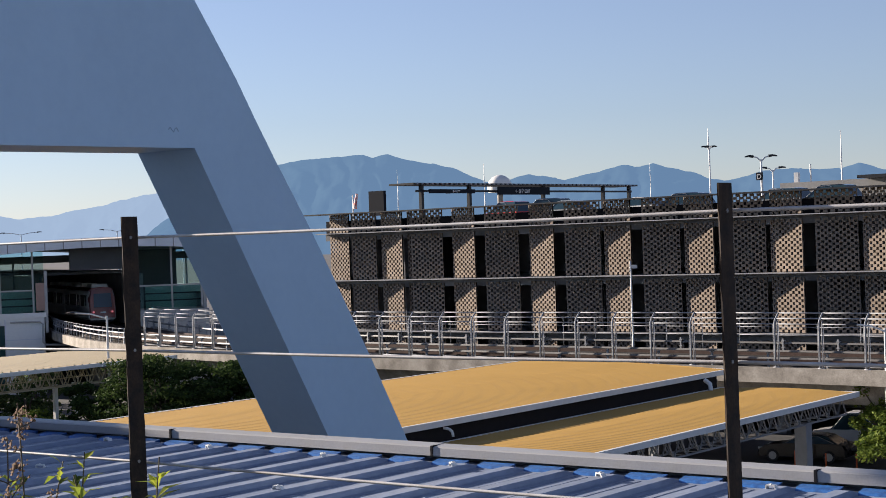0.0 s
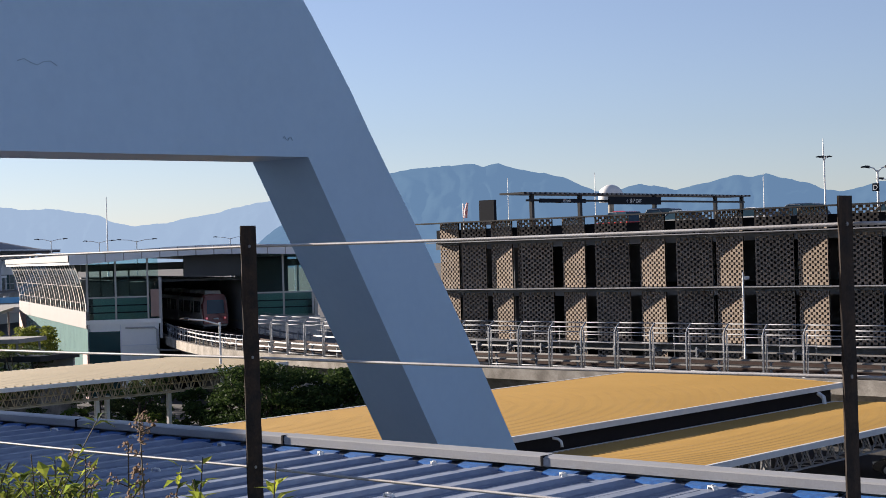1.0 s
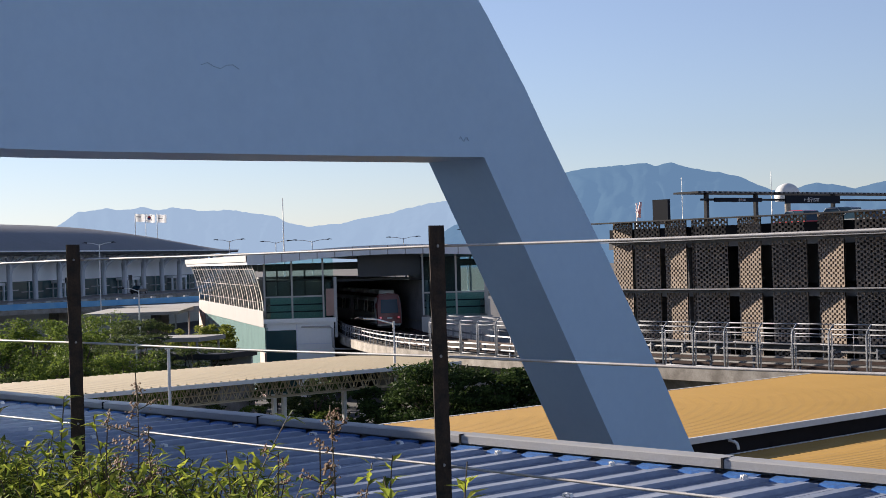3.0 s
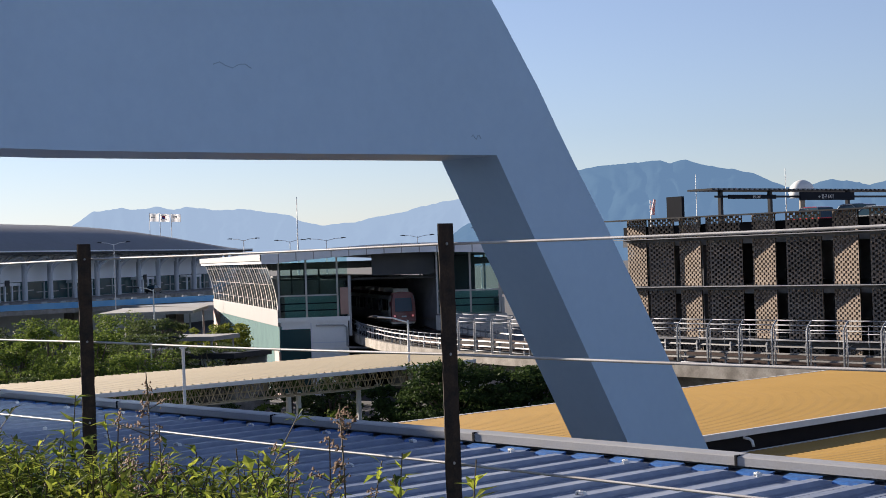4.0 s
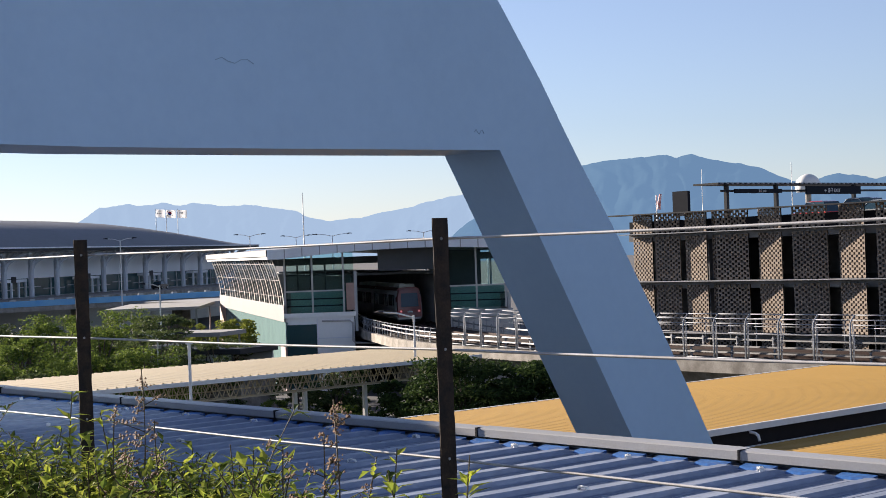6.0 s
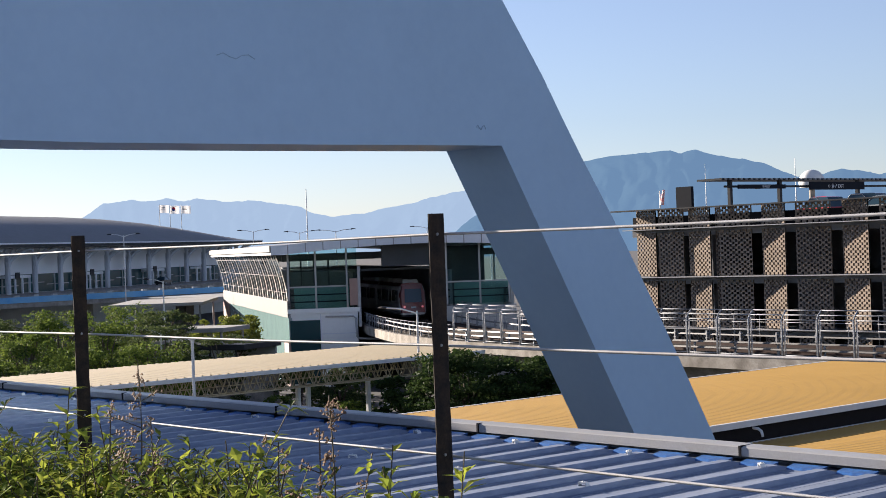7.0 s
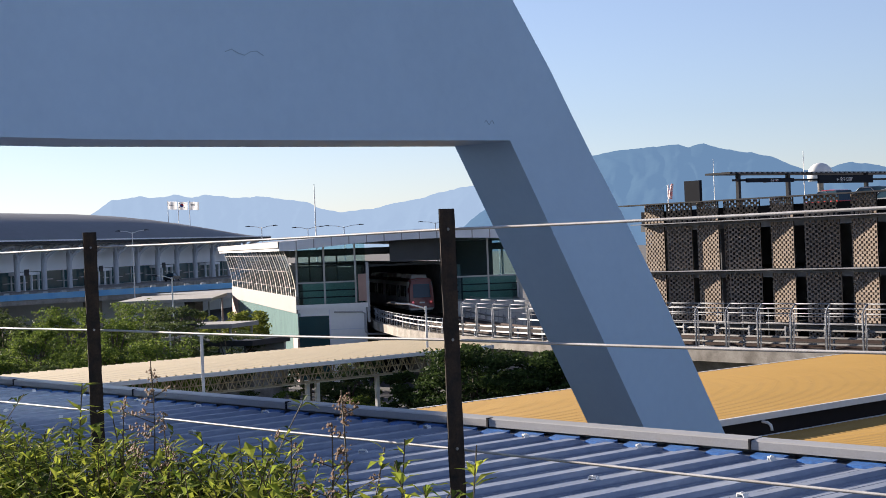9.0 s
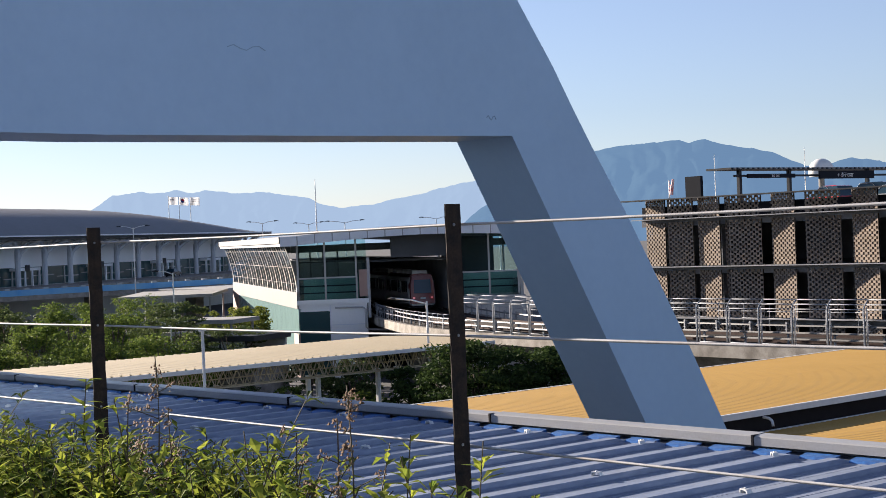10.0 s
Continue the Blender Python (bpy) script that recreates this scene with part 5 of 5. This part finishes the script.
for k, (px_, py_, zt) in enumerate(((-127.7, 336, 24.4), (-125.3, 336, 24.2), (-122.7, 336, 24.1))):
    fl = thing("flag", pose(px_, py_, 17.2), "white flag with a red and blue disc on a pole" if k == 1 else "white flag with faint grey marks on a pole", "flag", "flags on the terminal")
    part("pole", Mesh().tube([(0, 0, 0), (0, 0, zt - 17.2)], 0.08, 6), WHITE_STEEL, fl)
    cl = Mesh()
    nn = 10
    wv = lambda t: 0.12 * math.sin(t * 7 + k)
    cl.v = [(0.05 + 2.1 * i / nn, wv(i / nn) + s, zt - 17.2 - 0.15 - 1.75 * j - 0.12 * i / nn) for s in (0, 0.03) for i in range(nn + 1) for j in (0, 1)]
    h = 2 * (nn + 1)
    cl.f = [(2 * i, 2 * i + 2, 2 * i + 3, 2 * i + 1) for i in range(nn)] + [(h + 2 * i, h + 2 * i + 2, h + 2 * i + 3, h + 2 * i + 1) for i in range(nn)]
    part("cloth", cl, CLOTH, fl)
    zc = zt - 17.2 - 0.95
    if k == 1:
        for half, mt in ((0, FRED), (1, FBLUE)):
            d_ = Mesh().extrude([(0.9 + 0.42 * math.cos(math.pi * (i / 10 + half) - 0.4), zc + 0.42 * math.sin(math.pi * (i / 10 + half) - 0.4)) for i in range(11)], "y", -0.18, -0.14)
            part("disc", d_, mt, fl)
        for a, b in ((0.35, 0.45), (1.45, 0.45), (0.35, -0.45), (1.45, -0.45)):
            part("mark", Mesh().box(a - 0.1, a + 0.1, -0.17, -0.14, zc + b - 0.1, zc + b + 0.1), GUN, fl)
    else:
        for b in (0.2, -0.1):
            part("mark", Mesh().box(0.35, 1.4, -0.17, -0.14, zc + b - 0.05, zc + b + 0.08), STEEL, fl)

# ---- trees ----
tree(pose(-15.6, 86.5, 0), 6.9, 3.9, LEAF_DARK, 0.12, 150, 11, "dark green broad tree beside the guideway", 0.33, 0.22, 150)
tree(pose(-11.2, 85.4, 0), 6.6, 3.6, LEAF_DARK, 0.12, 140, 12, "dark green broad tree with a flat crown", 0.33, 0.22, 150)
tree(pose(-18.8, 88.5, 0), 5.9, 2.6, LEAF_DARK, 0.15, 60, 13, "dark green broad tree near the cream canopy", 0.5, 0.2, 100)
tree(pose(21.6, 78.6, 0), 5.6, 2.0, LEAF, 0.11, 110, 14, "bright green round tree beside the parked cars", 0.7, 0.2, 100)
rnd = random.Random(21)
spots = [(-56, 112, 8.4), (-51, 107, 7.6), (-46, 103, 7.0), (-43, 112, 7.6), (-49, 116, 8.2), (-55, 121, 8.6), (-60, 118, 8.8), (-41, 105, 6.6), (-38, 99, 5.6), (-45, 96, 5.8),
         (-50, 98, 6.4), (-55, 101, 7.0), (-47, 124, 8.3), (-61, 108, 8.0), (-52, 128, 8.7), (-40, 117, 6.6)]
for i, (x, y, h) in enumerate(spots):
    pine = i % 3 == 0
    tree(pose(x, y, 0, 0, 0, i * 47), h, rnd.uniform(2.9, 3.7), LEAF_PINE if pine else LEAF, 0.115, 90, 40 + i,
         "green pine tree with layered branches" if pine else "sunlit green broadleaf tree in the planting", 0.34 if pine else 0.5, 0.25, 120)
for i, (x, y) in enumerate(((-46.5, 141), (-49, 138), (-45.0, 136.5))):
    tree(pose(x, y, 0), 7.2, 2.2, LEAF_YELLOW, 0.16, 50, 70 + i, "yellow-green tree beside the station", 0.6, 0.25, 80)
for i, (p_, q_) in enumerate(((70, 92), (74, 96), (73, 101), (77, 88))):
    tree(at(p_, q_), 4.2, 1.9, LEAF_PINE, 0.15, 40, 90 + i, "low dark tree behind the cream canopy", 0.6, 0.2, 70)
# shrubs under the canopies
for i in range(7):
    tree(at(68 + (i % 2) * 2, 70 + i * 4.5), 2.2, 1.6, LEAF_DARK if i % 2 else LEAF, 0.13, 26, 120 + i, "low clipped shrub beside the walk", 0.6, 0.1, 60, "shrubs")


# ---- plants along the fence ----
def blade(m, o, d, length, width, droop):
    """A pointed leaf from o along d, folded a little and drooping."""
    d = d.normalized()
    s = d.cross(Vector((0, 0, 1)))
    s = s.normalized() if s.length > 1e-3 else Vector((1, 0, 0))
    up = s.cross(d)
    c1, c2 = o + d * length * 0.4 + up * droop * 0.2 * length, o + d * length - Vector((0, 0, droop * length * 0.5))
    m.add([o, c1 + s * width / 2, c2, c1 - s * width / 2, c1 - up * width * 0.12], [(0, 1, 4), (1, 2, 4), (2, 3, 4), (3, 0, 4)])


def bush(p, q, height, seed, leafy, young, label):
    """A leafy shrub: arching stems with pointed leaves along them."""
    rnd = random.Random(seed)
    b = thing("shrub", at(p, q, 10.85), label, "shrub", "shrubs along the fence")
    st, lf, yl = Mesh(), Mesh(), Mesh()
    for k in range(leafy):
        an = rnd.uniform(0, 6.283)
        lean = rnd.uniform(0.12, 0.65)
        hh = height * (rnd.uniform(0.66, 0.93) if k or rnd.random() < 0.5 else 1.06)
        pts = [Vector((rnd.uniform(-0.10, 0.10), rnd.uniform(-0.14, 0.14), 0))]
        for i in range(1, 9):
            t = i / 8
            pts.append(pts[0] + Vector((math.cos(an) * lean * t ** 1.6 * 0.7, math.sin(an) * lean * t ** 1.6, hh * t * (1 - 0.10 * t * lean))))
        st.tube(pts, 0.005, 5, 0.002)
        for i in range(3, 9):
            for side in range(9 if i > 4 else 5):
                o = pts[i - 1].lerp(pts[i], rnd.random())
                a2 = an + rnd.uniform(0, 6.283)
                d = Vector((math.cos(a2), math.sin(a2), rnd.uniform(-0.25, 0.9)))
                top = i > 6 and rnd.random() < young
                ln = rnd.uniform(0.055, 0.12) * (0.8 if i == 8 else 1)
                blade(yl if top else lf, o, d, ln, ln * rnd.uniform(0.27, 0.42), rnd.uniform(0, 0.8))
    part("branching", st, STEM, b)
    part("foliage", lf, LEAF_BUSH, b)
    if yl.v:
        part("young_foliage", yl, LEAF_YOUNG, b, "yellow-green young leaves")
    return b


LEAF_BUSH = leaf_material("leaf_bush", (0.30, 0.33, 0.052), (0.035, 0.065, 0.018))
for lm in (LEAF_BUSH, LEAF_YOUNG):
    lm.node_tree.nodes["Mix Shader"].inputs[0].default_value = 0.42


def seed_stalk(p, q, height, seed):
    rnd = random.Random(seed)
    b = thing("weed_stalk", at(p, q, 10.85), "dry brown seed stalk with fine branches", "weed", "seed stalks along the fence")
    st, sd = Mesh(), Mesh()
    pts = [Vector((0.02 * math.sin(i * 0.9 + seed), 0.02 * math.cos(i * 0.7 + seed), height * i / 9)) for i in range(10)]
    st.tube(pts, 0.006, 5, 0.002)
    for k in range(20):
        t = 0.50 + 0.49 * rnd.random()
        i = min(8, int(t * 9))
        o = pts[i].lerp(pts[i + 1], t * 9 - i)
        an, ln = rnd.uniform(0, 6.283), (1.12 - t) * 0.30 * rnd.uniform(0.4, 1.2)
        e = o + Vector((math.cos(an) * ln, math.sin(an) * ln, ln * rnd.uniform(0.1, 0.6)))
        st.tube([o, e], 0.0020, 4, 0.0012)
        for j in range(13):
            c = o.lerp(e, rnd.uniform(0.5, 1.08)) + Vector((rnd.gauss(0, 0.009), rnd.gauss(0, 0.009), rnd.gauss(0, 0.009)))
            s = rnd.uniform(0.003, 0.006)
            sd.add([c + Vector((s, 0, 0)), c + Vector((-s, s, 0)), c + Vector((-s, -s, 0)), c + Vector((0, 0, s * 1.6))], [(0, 1, 3), (1, 2, 3), (2, 0, 3), (0, 2, 1)])
    part("stalk", st, STEM, b)
    tagged(part("seed_head", sd, SEED, b, "small brown seed heads"), kind="stuff")


rnd = random.Random(77)
for i in range(45):
    q = 3.14 + 0.115 * i
    hh = 0.98 + 0.10 * rnd.random() + (0.04 if q > 4.4 else 0.0)
    bush(2.7 + 0.42 * rnd.random(), q + rnd.uniform(-0.06, 0.06), hh, 200 + i, 24 if q > 4.5 else 20, 0.35 if i % 3 else 0.7,
         "leafy green shrub with pointed leaves by the fence" if i % 3 else "leafy shrub with yellow-green young shoots by the fence")
for q, hh, sd in ((5.04, 1.28, 1), (3.91, 1.22, 2), (4.95, 1.10, 3), (4.19, 1.06, 4), (5.25, 1.12, 5), (3.98, 1.10, 6)):
    seed_stalk(2.95, q, hh, sd)
